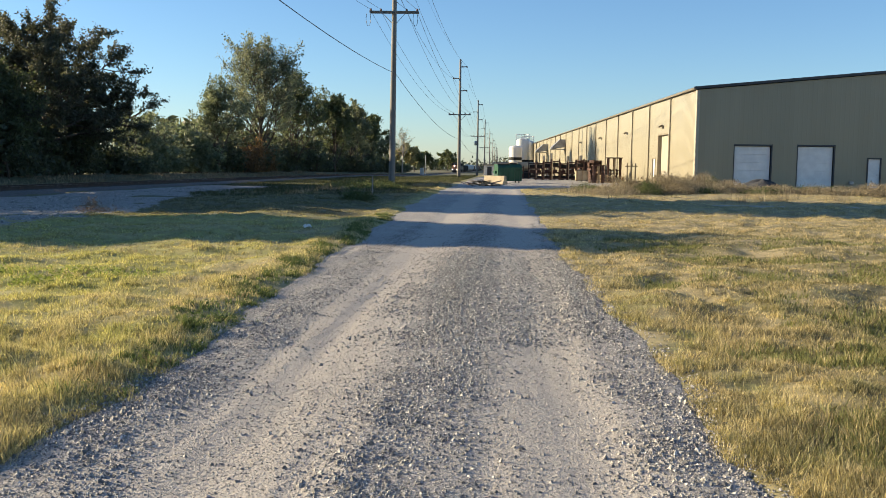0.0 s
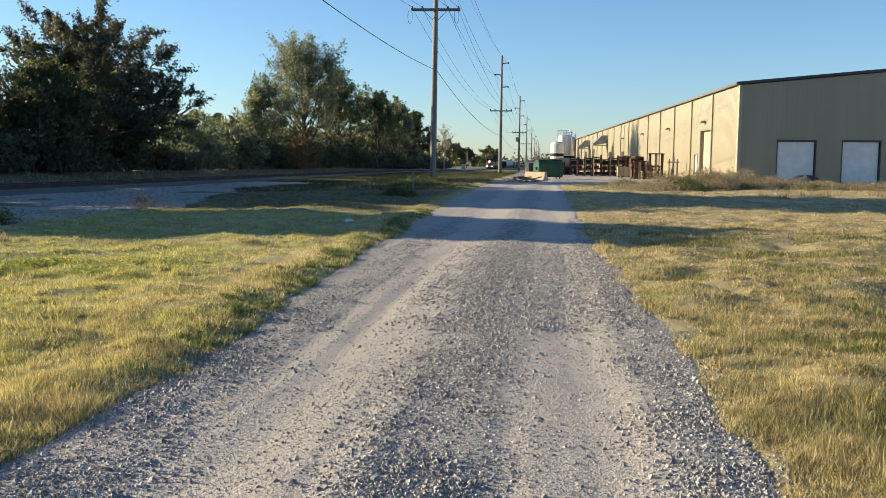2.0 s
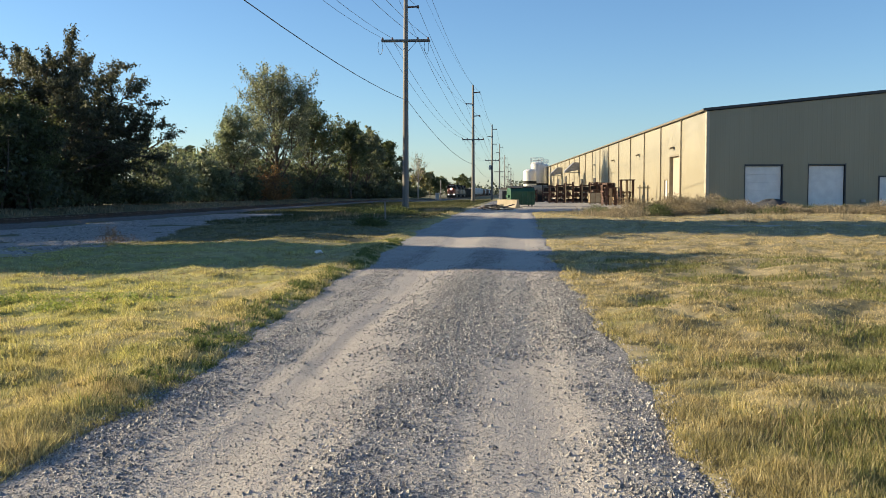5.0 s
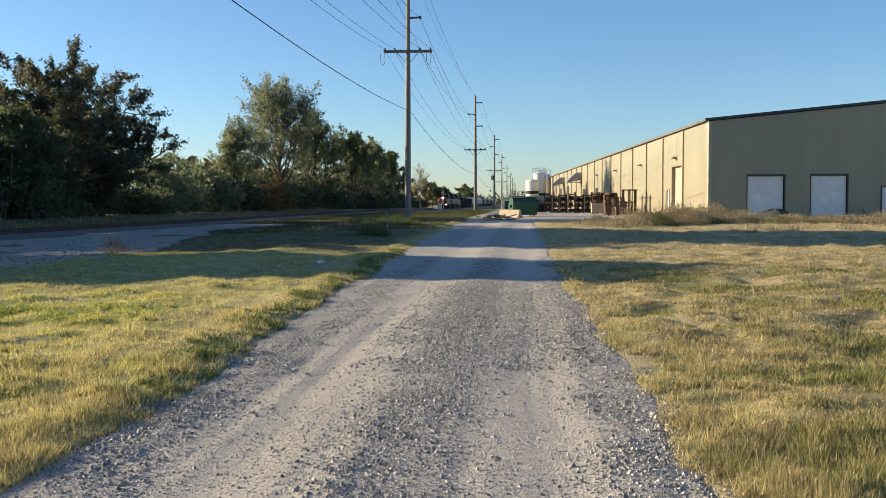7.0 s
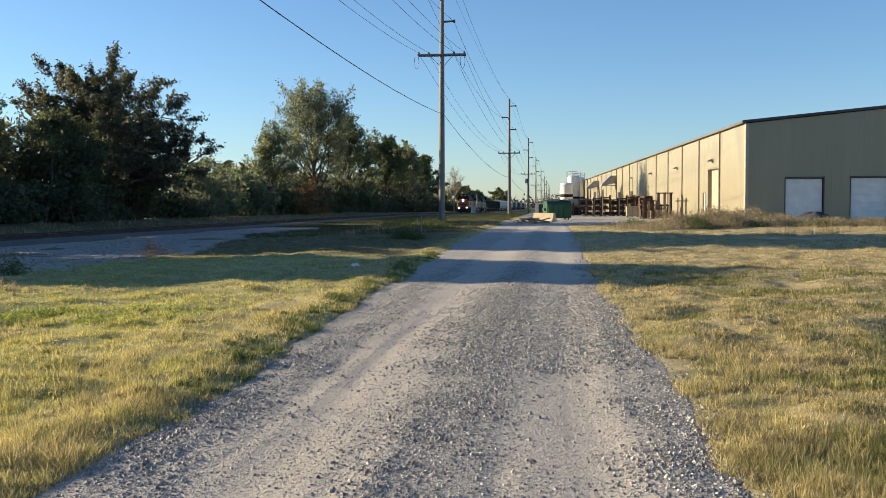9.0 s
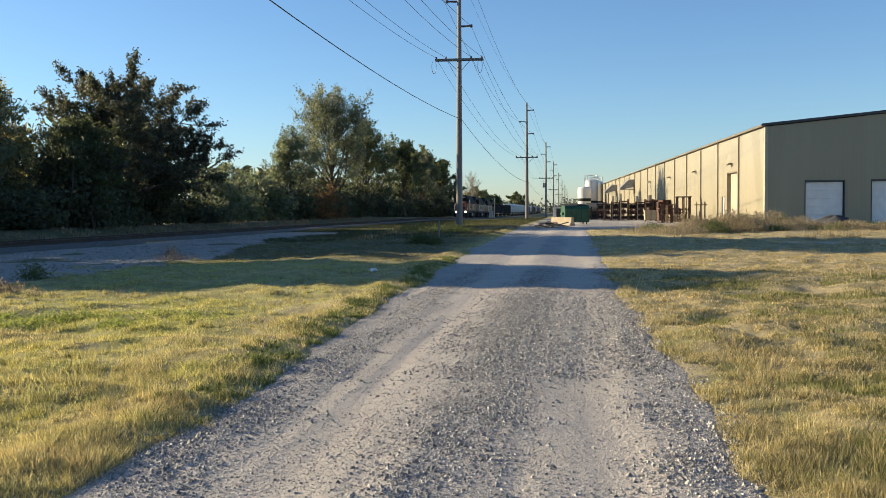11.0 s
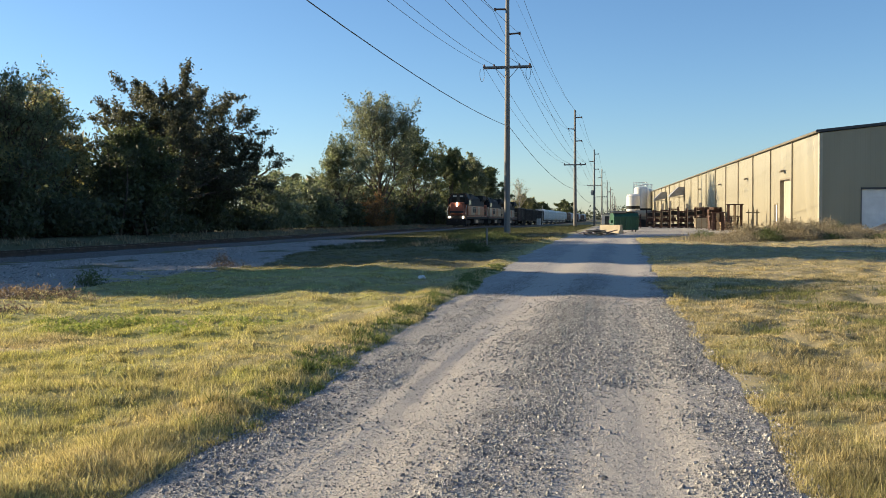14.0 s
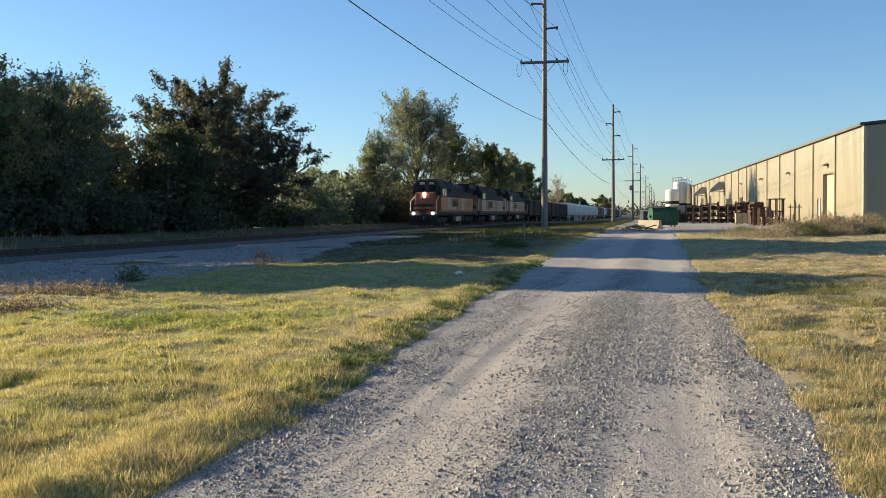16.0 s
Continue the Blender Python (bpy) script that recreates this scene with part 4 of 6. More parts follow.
    for s, z in ((10.3, 4.9), (25.6, 4.95), (41.6, 5.0), (58.5, 5.0)):
        wall_lamp(ob, pose(-0.035, s, z))
    # sheet-metal hoods over the fans
    for s in (76.2, 104.2):
        hood = part("vent_hood", Build().prism([(-2.2, 4.4), (-2.2, 4.65), (-0.9, 5.9), (-0.04, 5.9), (-0.04, 4.8)], "y", s, s + 2.4), "grey_metal", ob, "grey sheet-metal vent hood", bevel=0.02)
        part("hood_rib", Build().box(-2.22, s + 1.15, 4.38, -0.04, s + 1.25, 4.5), "galvanised", hood)
    # flat black panels stand for the shaded inside of open doorways
    for s, z0, z1, w in ((57.2, 0.5, 3.3, 2.6), (72.0, 0.5, 3.4, 2.4), (96.0, 0.5, 4.2, 3.5), (110.0, 0.5, 4.0, 3.5)):
        part("open_bay", Build().box(-0.08, s, z0, -0.036, s + w, z1), "black_rubber_and_dark", ob, "open doorway with its dark inside drawn as a flat black panel")
    return ob


warehouse()
mound = Build()
rings, around = 7, 26
rng = random.Random(4)
for i in range(rings + 1):
    for k in range(around):
        a, r = 2 * math.pi * k / around, i / rings
        h = 0.66 * (1 - r * r) ** 1.2 * (1 + 0.15 * math.sin(3 * a)) + rng.uniform(-0.03, 0.03)
        mound.v.append((1.9 * r * math.cos(a) * (1 + 0.1 * math.sin(2 * a)), 1.5 * r * math.sin(a), max(h, -0.05) if i < rings else -0.1))
for i in range(rings):
    for k in range(around):
        a, b2 = i * around + k, i * around + (k + 1) % around
        mound.f.append((a, b2, b2 + around, a + around))
pile = new("gravel_mound", mound.mesh("gravel_mound", M["mound"], True))
pile.matrix_basis = pose(15.8, 59.4, 0.30)
tagged(pile, "heap of gravel before the loading door, coloured dark for shade", "gravel heap")
low_pile = copy_thing(pile, pose(20.6, 59.6, 0.22, 0, 0, 40) @ Matrix.Diagonal((1.3, 0.9, 0.35, 1)))
low_pile.scale = (1.3, 0.9, 0.35)
tagged(low_pile, "low spread heap of grey gravel", "gravel heap")
strip = thing("concrete_strip", pose(3.9, 35.4, float(land(6.0, 35.4)), 0, 0, 3), "pale broken concrete strip in the grass", "concrete strip")
for i in range(9):
    part("slab", Build().box(0.02 + i * 1.0, -0.3 + 0.05 * math.sin(i * 2.1), -0.2, 0.99 + i * 1.0, 0.28, 0.012 + 0.008 * math.sin(i * 1.7)), "concrete", strip, bevel=0.008)


# ---- poles and wires ----
def utility_pole(x, y, top, arm_z, arm_half, side_arms, lean=0.0, kit=False):
    z = float(land(x, y))
    pole = thing("utility_pole", pose(x, y, z, 0, lean, 0), "tall weathered wooden utility pole with crossarm", "utility pole", "utility poles along the railway")
    h = top - z
    part("shaft", Build().tube([(0, 0, -0.5), (0, 0, 0.4), (0, 0, h * 0.5), (0, 0, h)], [0.245, 0.235, 0.185, 0.125], 14), "pole_wood", pole, smooth=True)
    a = arm_z - z
    for d in (-0.24, 0.17):
        part("crossarm", Build().box(-arm_half, d, a - 0.07, arm_half, d + 0.09, a + 0.06), "pole_wood", pole, bevel=0.01)
    for s in (-1, 1):
        part("brace", Build().tube([(s * 0.16, 0.0, a - 0.75), (s * 0.85, -0.22, a - 0.05)], 0.022, 5), "grey_metal", pole)
    for k in (-0.96, -0.55, 0.5, 0.93):
        part("insulator", Build().tube([(k * arm_half, 0, a + 0.05), (k * arm_half, 0, a + 0.12), (k * arm_half, 0, a + 0.24)], [0.05, 0.085, 0.045], 8), "porcelain", pole)
    for s, zz in side_arms:
        post = part("post_insulator", Build().tube([(s * 0.12, 0, zz - z), (s * 0.95, 0, zz - z + 0.04)], [0.075, 0.06], 8), "porcelain", pole, "horizontal post insulator")
        part("shed", Build().tube([(s * 0.80, 0, zz - z + 0.02), (s * 0.95, 0, zz - z + 0.03)], [0.12, 0.11], 8), "porcelain", post)
    if kit:
        part("transformer", Build().tube([(-0.42, 0, a - 1.9), (-0.42, 0, a - 1.82), (-0.42, 0, a - 1.05), (-0.42, 0, a - 0.95)], [0.2, 0.24, 0.24, 0.18], 12), "grey_metal", pole, smooth=True)
    return pole


POLES = [(-9.6, -1.0, 18.5, 12.3), (-8.12, 65.5, 18.6, 12.22), (-6.15, 123.1, 15.7, 8.5), (-5.7, 193.7, 15.6, 8.1), (-5.7, 267.0, 15.4, 7.4), (-5.45, 345.0, 15.2, 7.2), (-5.2, 425.0, 15.2, 7.2), (-5.0, 505.0, 15.2, 7.2), (-4.8, 590.0, 15.2, 7.2), (-4.6, 680.0, 15.2, 7.2)]
for i, (x, y, top, arm) in enumerate(POLES):
    arms = [(1, top - 1.0), (-1, top - 2.5), (1, top - 4.1)] if i > 1 else [(1, 14.55), (-1, 16.3), (1, 17.8)]
    utility_pole(x, y, top, arm, 1.72 if i < 2 else 1.45, arms, 0.35 if i == 1 else 0.0, i == 3)


def wire(points, sag, r, label):
    b = Build()
    line = [points[0]]
    for (x0, y0, z0), (x1, y1, z1) in zip(points, points[1:]):
        for k in range(1, 15):
            u = k / 14
            line.append((x0 + (x1 - x0) * u, y0 + (y1 - y0) * u, z0 + (z1 - z0) * u - 4 * sag * u * (1 - u)))
    b.tube(line, r, 5)
    ob = new("power_line", b.mesh("power_line", M["wire"]))
    return tagged(ob, label, "wire", "wires between the poles")


for k in (-0.96, -0.55, 0.5, 0.93):
    wire([(x + k * (1.72 if i < 2 else 1.45), y, arm + 0.22) for i, (x, y, top, arm) in enumerate(POLES)], 1.3, 0.012, "thin dark overhead wire on the crossarms")
for s, drop in ((1, 1.0), (-1, 2.5), (1, 4.1)):
    wire([(x + s * 0.95, y, (top - drop) if i > 1 else {1.0: 17.8, 2.5: 16.3, 4.1: 14.55}[drop]) for i, (x, y, top, arm) in enumerate(POLES)], 1.5, 0.013, "dark overhead wire on post insulators")
wire([(x, y, top + 0.02) for x, y, top, arm in POLES], 1.0, 0.008, "thin static wire along the pole tops")
wire([(x + 0.2 + (0.6 if i == 0 else 0), y, (8.5, 8.0)[i] if i < 2 else 5.2 + float(far_fall(np.float64(y)))) for i, (x, y, top, arm) in enumerate(POLES)], 0.9, 0.018, "thick black telephone cable below the crossarms")
for s in (-1.68, 1.6):
    hang = [(-8.12 + s + 0.16 * math.cos(a) - 0.02, 65.2, 11.72 + 0.5 * math.sin(a)) for a in np.linspace(2.3, 7.1, 14)]
    loop = Build().tube(hang, 0.016, 5)
    tagged(new("jumper_wire", loop.mesh("jumper_wire", M["wire"])), "looped jumper wire hanging from the crossarm", "wire", "wires between the poles")


# ---- railway ----
TRACK_X, GAUGE = -24.0, 1.51
RAIL_TOP = 0.32


def rail_z(y):
    return RAIL_TOP + float(far_fall(np.float64(y)))


def bed_height(x, y):
    d = np.abs(x - TRACK_X)
    return far_fall(y) - 0.12 + 0.27 * ease((2.9 - d) / 1.3) + 0.012 * ripple(x, y, 4.0)


bed = new("ballast_bed", sheet("ballast_bed", steps((TRACK_X - 3.2, TRACK_X + 3.3, 0.2)), steps((-60, 10, 4), (10, 130, 0.6), (130, 300, 5), (300, 1300, 40)), bed_height, M["ballast"]))
tagged(bed, "dark stone ballast under the rails", "ballast", kind="structure")
track = thing("railway_track", pose(0, 0, 0), "single railway track with steel rails on dark ties", "railway track")
track["kind"] = "structure"
for s in (-1, 1):
    b, x = Build(), TRACK_X + s * GAUGE / 2
    ys = list(range(-60, 150, 30)) + list(range(150, 1300, 40))
    for y0, y1 in zip(ys, ys[1:]):
        z0, z1 = rail_z(y0), rail_z(y1)
        for w, lo, hi in ((0.036, -0.035, 0.0), (0.012, -0.13, -0.035), (0.07, -0.155, -0.13)):
            b.add([(x - w, y0, z0 + lo), (x + w, y0, z0 + lo), (x + w, y0, z0 + hi), (x - w, y0, z0 + hi), (x - w, y1, z1 + lo), (x + w, y1, z1 + lo), (x + w, y1, z1 + hi), (x - w, y1, z1 + hi)],
                  [(3, 2, 6, 7), (0, 3, 7, 4), (1, 5, 6, 2), (0, 4, 5, 1)])
    rail = part("rail", b, "rail_rust", track)
    head = Build()
    for y0, y1 in zip(ys, ys[1:]):
        head.add([(x - 0.03, y0, rail_z(y0) + 0.004), (x + 0.03, y0, rail_z(y0) + 0.004), (x + 0.03, y1, rail_z(y1) + 0.004), (x - 0.03, y1, rail_z(y1) + 0.004)], [(0, 1, 2, 3)])
    part("rail_head", head, "steel_rail", rail, "polished top of the rail")
tie_mesh = Build().box(-1.3, -0.115, -0.12, 1.3, 0.115, 0.04).mesh("tie", M["tie"], bevel=0.012)
for i in range(280):
    y = 12 + i * 0.52
    part("tie", tie_mesh, "tie", track, m=pose(TRACK_X + 0.03 * math.sin(i * 2.7), y, rail_z(y) - 0.195, 0, 0, math.sin(i * 1.9)))


# ---- train ----
def wheelset(parent, y, r=0.5):
    for s in (-1, 1):
        w = part("wheel", Build().tube([(s * 0.70, y, r), (s * 0.79, y, r), (s * 0.80, y, r), (s * 0.86, y, r)], [r + 0.03, r + 0.03, r, r * 0.97], 18), "undercarriage", parent)
    part("axle", Build().tube([(-0.72, y, r), (0.72, y, r)], 0.09, 8), "undercarriage", parent)


def bogie(parent, y, axles, name="bogie"):
    half = (axles - 1) * 0.9
    t = part(name, Build().prism([(y - half - 0.55, 0.62), (y - half - 0.4, 0.92), (y + half + 0.4, 0.92), (y + half + 0.55, 0.62), (y + half + 0.2, 0.42), (y - half - 0.2, 0.42)], "x", 0.92, 1.12)
             .prism([(y - half - 0.55, 0.62), (y - half - 0.4, 0.92), (y + half + 0.4, 0.92), (y + half + 0.55, 0.62), (y + half + 0.2, 0.42), (y - half - 0.2, 0.42)], "x", -1.12, -0.92)
             .box(-0.92, y - 0.4, 0.5, 0.92, y + 0.4, 0.85), "undercarriage", parent)
    for i in range(axles):
        wheelset(t, y - half + i * 1.8)
    return t


def locomotive(label, nose_colour, side_colour, stripe_colour, lit):
    """The nose is at y = 0 and the body runs back along +y; z = 0 is the rail's top."""
    ob = thing("locomotive", pose(0, 0, 0), label, "locomotive", "locomotives of the train")
    length = 22.3
    part("underframe", Build().box(-1.52, 0.45, 1.12, 1.52, length - 0.4, 1.62), "undercarriage", ob, bevel=0.03)
    part("sill_stripe", Build().box(-1.535, 1.0, 1.46, 1.535, length - 0.9, 1.54), "orange", ob)
    plow = part("pilot", Build().prism([(-1.45, 0.18), (1.45, 0.18), (1.5, 1.15), (-1.5, 1.15)], "y", 0.25, 0.5), "undercarriage", ob)
    part("coupler", Build().box(-0.16, -0.35, 0.72, 0.16, 0.3, 1.02), "undercarriage", plow, bevel=0.03)
    for s in (-1, 1):
        part("step", Build().box(s * 1.2 - 0.25, 0.3, 0.4, s * 1.2 + 0.25, 0.75, 0.46).box(s * 1.2 - 0.25, 0.3, 0.78, s * 1.2 + 0.25, 0.75, 0.84), "loco_dark", plow)
    # short nose, with its bevelled front, and the cab
    part("nose", Build().prism([(0.75, 1.62), (0.62, 2.0), (0.98, 3.22), (1.15, 3.34), (2.1, 3.40), (2.1, 1.62)], "x", -1.0, 1.0), nose_colour, ob, bevel=0.06)
    part("nose_band", Build().prism([(0.58, 1.95), (0.66, 2.24), (0.80, 2.24), (0.75, 1.95)], "x", -1.012, 1.012), "loco_dark", ob)
    cab = part("cab", Build().prism([(-1.52, 1.62), (-1.52, 3.85), (-1.05, 4.55), (1.05, 4.55), (1.52, 3.85), (1.52, 1.62)], "y", 2.1, 4.9), side_colour, ob, bevel=0.05)
    part("cab_roof", Build().prism([(-1.54, 2.95), (-1.56, 3.82), (-1.08, 4.60), (1.08, 4.60), (1.56, 3.82), (1.54, 2.95), (1.50, 2.95), (1.50, 3.82), (1.04, 4.53), (-1.04, 4.53), (-1.50, 3.82), (-1.50, 2.95)], "y", 1.95, 5.0), "loco_dark", cab)
    part("cab_face", Build().prism([(-1.45, 3.1), (-1.45, 3.82), (-1.0, 4.5), (1.0, 4.5), (1.45, 3.82), (1.45, 3.1)], "y", 2.06, 2.10), "loco_dark", cab)
    for s in (-1, 1):
        part("windscreen", Build().box(s * 0.62 - 0.38, 2.03, 3.48, s * 0.62 + 0.38, 2.058, 4.05), "glass", cab, bevel=0.005)
        part("side_window", Build().box(s * 1.55 - 0.025, 2.6, 3.05, s * 1.55 + 0.025, 3.4, 3.7), "glass", cab)
        part("side_window", Build().box(s * 1.55 - 0.025, 3.6, 3.05, s * 1.55 + 0.025, 4.3, 3.7), "glass", cab)
        part("number_board", Build().box(s * 0.5 - 0.26, 2.02, 4.12, s * 0.5 + 0.26, 2.058, 4.34), "grey_metal", cab)
    # long hood with doors, dark roof, radiator wings
    hood = part("hood", Build().box(-0.98, 4.9, 1.62, 0.98, 21.4, 3.95), side_colour, ob, bevel=0.04)
    part("hood_roof", Build().prism([(-1.02, 2.98), (-1.02, 4.05), (-0.6, 4.42), (0.6, 4.42), (1.02, 4.05), (1.02, 2.98)], "y", 5.0, 21.2), "loco_dark", hood, bevel=0.04)
    part("radiator", Build().prism([(-1.0, 3.6), (-1.52, 4.0), (-1.52, 4.55), (1.52, 4.55), (1.52, 4.0), (1.0, 3.6)], "y", 16.6, 20.6), "loco_dark", hood, bevel=0.04)
    part("dynamic_brake", Build().prism([(-1.0, 3.5), (-1.3, 3.75), (-1.3, 4.5), (1.3, 4.5), (1.3, 3.75), (1.0, 3.5)], "y", 5.4, 8.6), "loco_dark", hood, bevel=0.04)
    part("exhaust", Build().tube([(0, 12.4, 4.4), (0, 12.4, 4.72)], [0.42, 0.34], 12), "loco_dark", hood)
    for s in (-1, 1):
        for k in range(15):
            y = 5.25 + k * 1.06
            part("hood_door", Build().box(s * 0.99 - 0.018, y, 1.75, s * 0.99 + 0.018, y + 0.94, 2.93), stripe_colour if k in (2, 3, 4, 5, 9, 10) else side_colour, hood)
        part("logo_panel", Build().box(s * 1.015 - 0.008, 9.7, 2.05, s * 1.015 + 0.008, 12.6, 2.8), "loco_dark", hood, "dark lettering panel drawn as a plain shape")
        rail = part("handrail", Build().tube([(s * 1.46, 5.0, 2.62), (s * 1.46, 21.8, 2.62)], 0.022, 5), "cream", ob)
        for k in range(12):
            part("stanchion", Build().tube([(s * 1.46, 5.0 + k * 1.52, 1.62), (s * 1.46, 5.0 + k * 1.52, 2.62)], 0.02, 5), "cream", rail)
        part("front_rail", Build().tube([(s * 1.4, 0.55, 0.5), (s * 1.4, 0.55, 2.5), (s * 1.3, 2.0, 3.0)], 0.04, 5), "hopper_white", ob, "white grab rail at the nose")
        part("fuel_gauge", Build().box(s * 1.36 - 0.02, 9.9, 0.45, s * 1.36 + 0.02, 12.4, 0.98), "cream" if s > 0 else "grey_metal", ob, "pale fuel tank panel")
        lamp = part("ditch_light", Build().tube([(s * 1.02, 0.36, 1.36), (s * 1.02, 0.22, 1.36)], 0.12, 12), "headlight" if lit else "glass", ob, "lit round ditch light" if lit else "")
    part("fuel_tank", Build().prism([(-1.35, 1.1), (-1.35, 0.5), (-1.0, 0.28), (1.0, 0.28), (1.35, 0.5), (1.35, 1.1)], "y", 8.2, 14.6), "undercarriage", ob, bevel=0.04)
    for dz in (0.0, 0.30):
        part("headlight", Build().tube([(0.0, 1.06, 2.98 + 0.8 * dz), (0.0, 0.84, 2.98 + 0.8 * dz)], 0.13, 12), "headlight" if lit else "glass", ob, "lit round headlight" if lit else "")
    for piece in ob.children_recursive:  # the body stands tall above the walkway
        for v in piece.data.vertices:
            v.co.z += 0.11 * max(v.co.z - 1.62, 0.0)
    bogie(ob, 4.1, 3)
    bogie(ob, 18.3, 3)
    return ob


def open_wagon(label):
    ob = thing("open_wagon", pose(0, 0, 0), label, "railway wagon", "dark wagons of the train")
    L = 16.6
    b = Build()
    b.box(-1.55, 0.5, 1.1, -1.45, L - 0.5, 3.75).box(1.45, 0.5, 1.1, 1.55, L - 0.5, 3.75).box(-1.45, 0.5, 1.1, 1.45, 0.62, 3.75).box(-1.45, L - 0.62, 1.1, 1.45, L - 0.5, 3.75).box(-1.45, 0.62, 1.1, 1.45, L - 0.62, 1.3)
    part("body", b, "coal_car", ob)
    part("load", Build().prism([(-1.44, 3.2), (-0.7, 3.72), (0.6, 3.8), (1.44, 3.2)], "y", 0.7, L - 0.7), "black_rubber_and_dark", ob, "black coal load")
    for s in (-1, 1):
        for k in range(10):
            part("rib", Build().box(s * 1.6 - 0.055, 0.9 + k * 1.62, 1.15, s * 1.6 + 0.055, 1.05 + k * 1.62, 3.72), "coal_car", ob)
        part("top_rail", Build().box(s * 1.57 - 0.09, 0.45, 3.72, s * 1.57 + 0.09, L - 0.45, 3.86), "coal_car", ob)
    bogie(ob, 2.4, 2), bogie(ob, L - 2.4, 2)
    return ob, L


def covered_hopper(label, colour):
    ob = thing("covered_hopper", pose(0, 0, 0), label, "railway wagon", "pale covered hoppers of the train")
    L = 18.4
    o = [(-1.3, 1.5), (-1.56, 2.2), (-1.6, 3.2), (-1.4, 4.1), (-0.9, 4.5), (0.9, 4.5), (1.4, 4.1), (1.6, 3.2), (1.56, 2.2), (1.3, 1.5)]
    part("body", Build().prism(o, "y", 1.6, L - 1.6), colour, ob, bevel=0.06)
    part("sill", Build().box(-1.5, 0.4, 1.05, 1.5, L - 0.4, 1.3), "undercarriage", ob)
    part("roof_walk", Build().box(-0.4, 1.2, 4.52, 0.4, L - 1.2, 4.6), "galvanised", ob)
    for k in range(3):
        y = 4.0 + k * 4.6
        part("chute", Build().prism([(y - 1.6, 1.48), (y + 1.6, 1.48), (y + 0.4, 0.55), (y - 0.4, 0.55)], "x", -1.1, 1.1), colour, ob)
    for s in (-1, 1):
        for k in range(11):
            part("rib", Build().box(s * 1.6 - 0.04, 2.0 + k * 1.42, 1.6, s * 1.6 + 0.04, 2.09 + k * 1.42, 3.9), colour, ob)
    for e in (0.9, L - 0.9):
        part("end_frame", Build().box(-1.4, e - 0.08, 1.3, -1.28, e + 0.08, 4.0).box(1.28, e - 0.08, 1.3, 1.4, e + 0.08, 4.0).box(-1.28, e - 0.08, 3.9, 1.28, e + 0.08, 4.0), colour, ob)
    bogie(ob, 2.2, 2), bogie(ob, L - 2.2, 2)
    return ob, L


def boxcar(label):
    ob = thing("boxcar", pose(0, 0, 0), label, "railway wagon", "brown boxcars of the train")
    L = 17.2
    part("body", Build().prism([(-1.5, 1.1), (-1.5, 4.1), (-0.3, 4.45), (0.3, 4.45), (1.5, 4.1), (1.5, 1.1)], "y", 0.5, L - 0.5), "boxcar_brown", ob, bevel=0.03)
    for s in (-1, 1):
        part("sliding_door", Build().box(s * 1.54 - 0.03, 6.8, 1.25, s * 1.54 + 0.03, 10.4, 3.95), "boxcar_brown", ob)
        for k in range(8):
            y = (1.2 + k * 1.3) if k < 4 else (11.4 + (k - 4) * 1.3)
            part("rib", Build().box(s * 1.53 - 0.03, y, 1.15, s * 1.53 + 0.03, y + 0.08, 4.05), "boxcar_brown", ob)
    bogie(ob, 2.3, 2), bogie(ob, L - 2.3, 2)
    return ob, L


TRAIN = []
gap = 0.6
lead = locomotive("orange and dark diesel locomotive with lit headlights", "rust_red", "orange", "cream", True)
second = locomotive("orange and cream diesel locomotive behind the leader", "rust_red", "cream", "orange", False)
third = locomotive("dark diesel locomotive with cream panels", "cream", "cream", "orange", False)
at = 0.0
for engine in (lead, second, third):
    TRAIN.append((engine, at))
    at += 22.3 + gap - 0.4
first_wagon, L = open_wagon("black steel wagon loaded with coal")
for i in range(4):
    TRAIN.append((first_wagon if i == 0 else copy_thing(first_wagon, pose(0, 0, 0)), at))
    at += L + gap
first_hopper, L = covered_hopper("pale grey covered hopper wagon with curved sides", "hopper_white")
for i in range(6):
    TRAIN.append((first_hopper if i == 0 else copy_thing(first_hopper, pose(0, 0, 0)), at))
    at += L + gap
first_box, L = boxcar("rust-brown boxcar far back in the train")
for i in range(12):
    if i % 4 == 2:
        TRAIN.append((copy_thing(first_hopper, pose(0, 0, 0)), at))
        at += 18.4 + gap
    else:
        TRAIN.append((first_box if i == 0 else copy_thing(first_box, pose(0, 0, 0)), at))
        at += L + gap


# ---- trees ----
def leaf_faces(rng, centres, reach, per, size):
    """Separate leaves round clump centres: an array of quads."""
    n = len(centres) * per
    c = np.repeat(centres, per, 0) + rng.normal(0, 1, (n, 3)) * np.repeat(reach, per, 0)
    a = rng.normal(0, 1, (n, 3))
    a /= np.linalg.norm(a, axis=1)[:, None]
    b = np.cross(a, rng.normal(0, 1, (n, 3)))
    b /= np.linalg.norm(b, axis=1)[:, None] + 1e-9
    s = size * rng.uniform(0.6, 1.4, n)[:, None]
    return np.stack([c - a * s, c - b * s * 0.45, c + a * s, c + b * s * 0.45], 1)


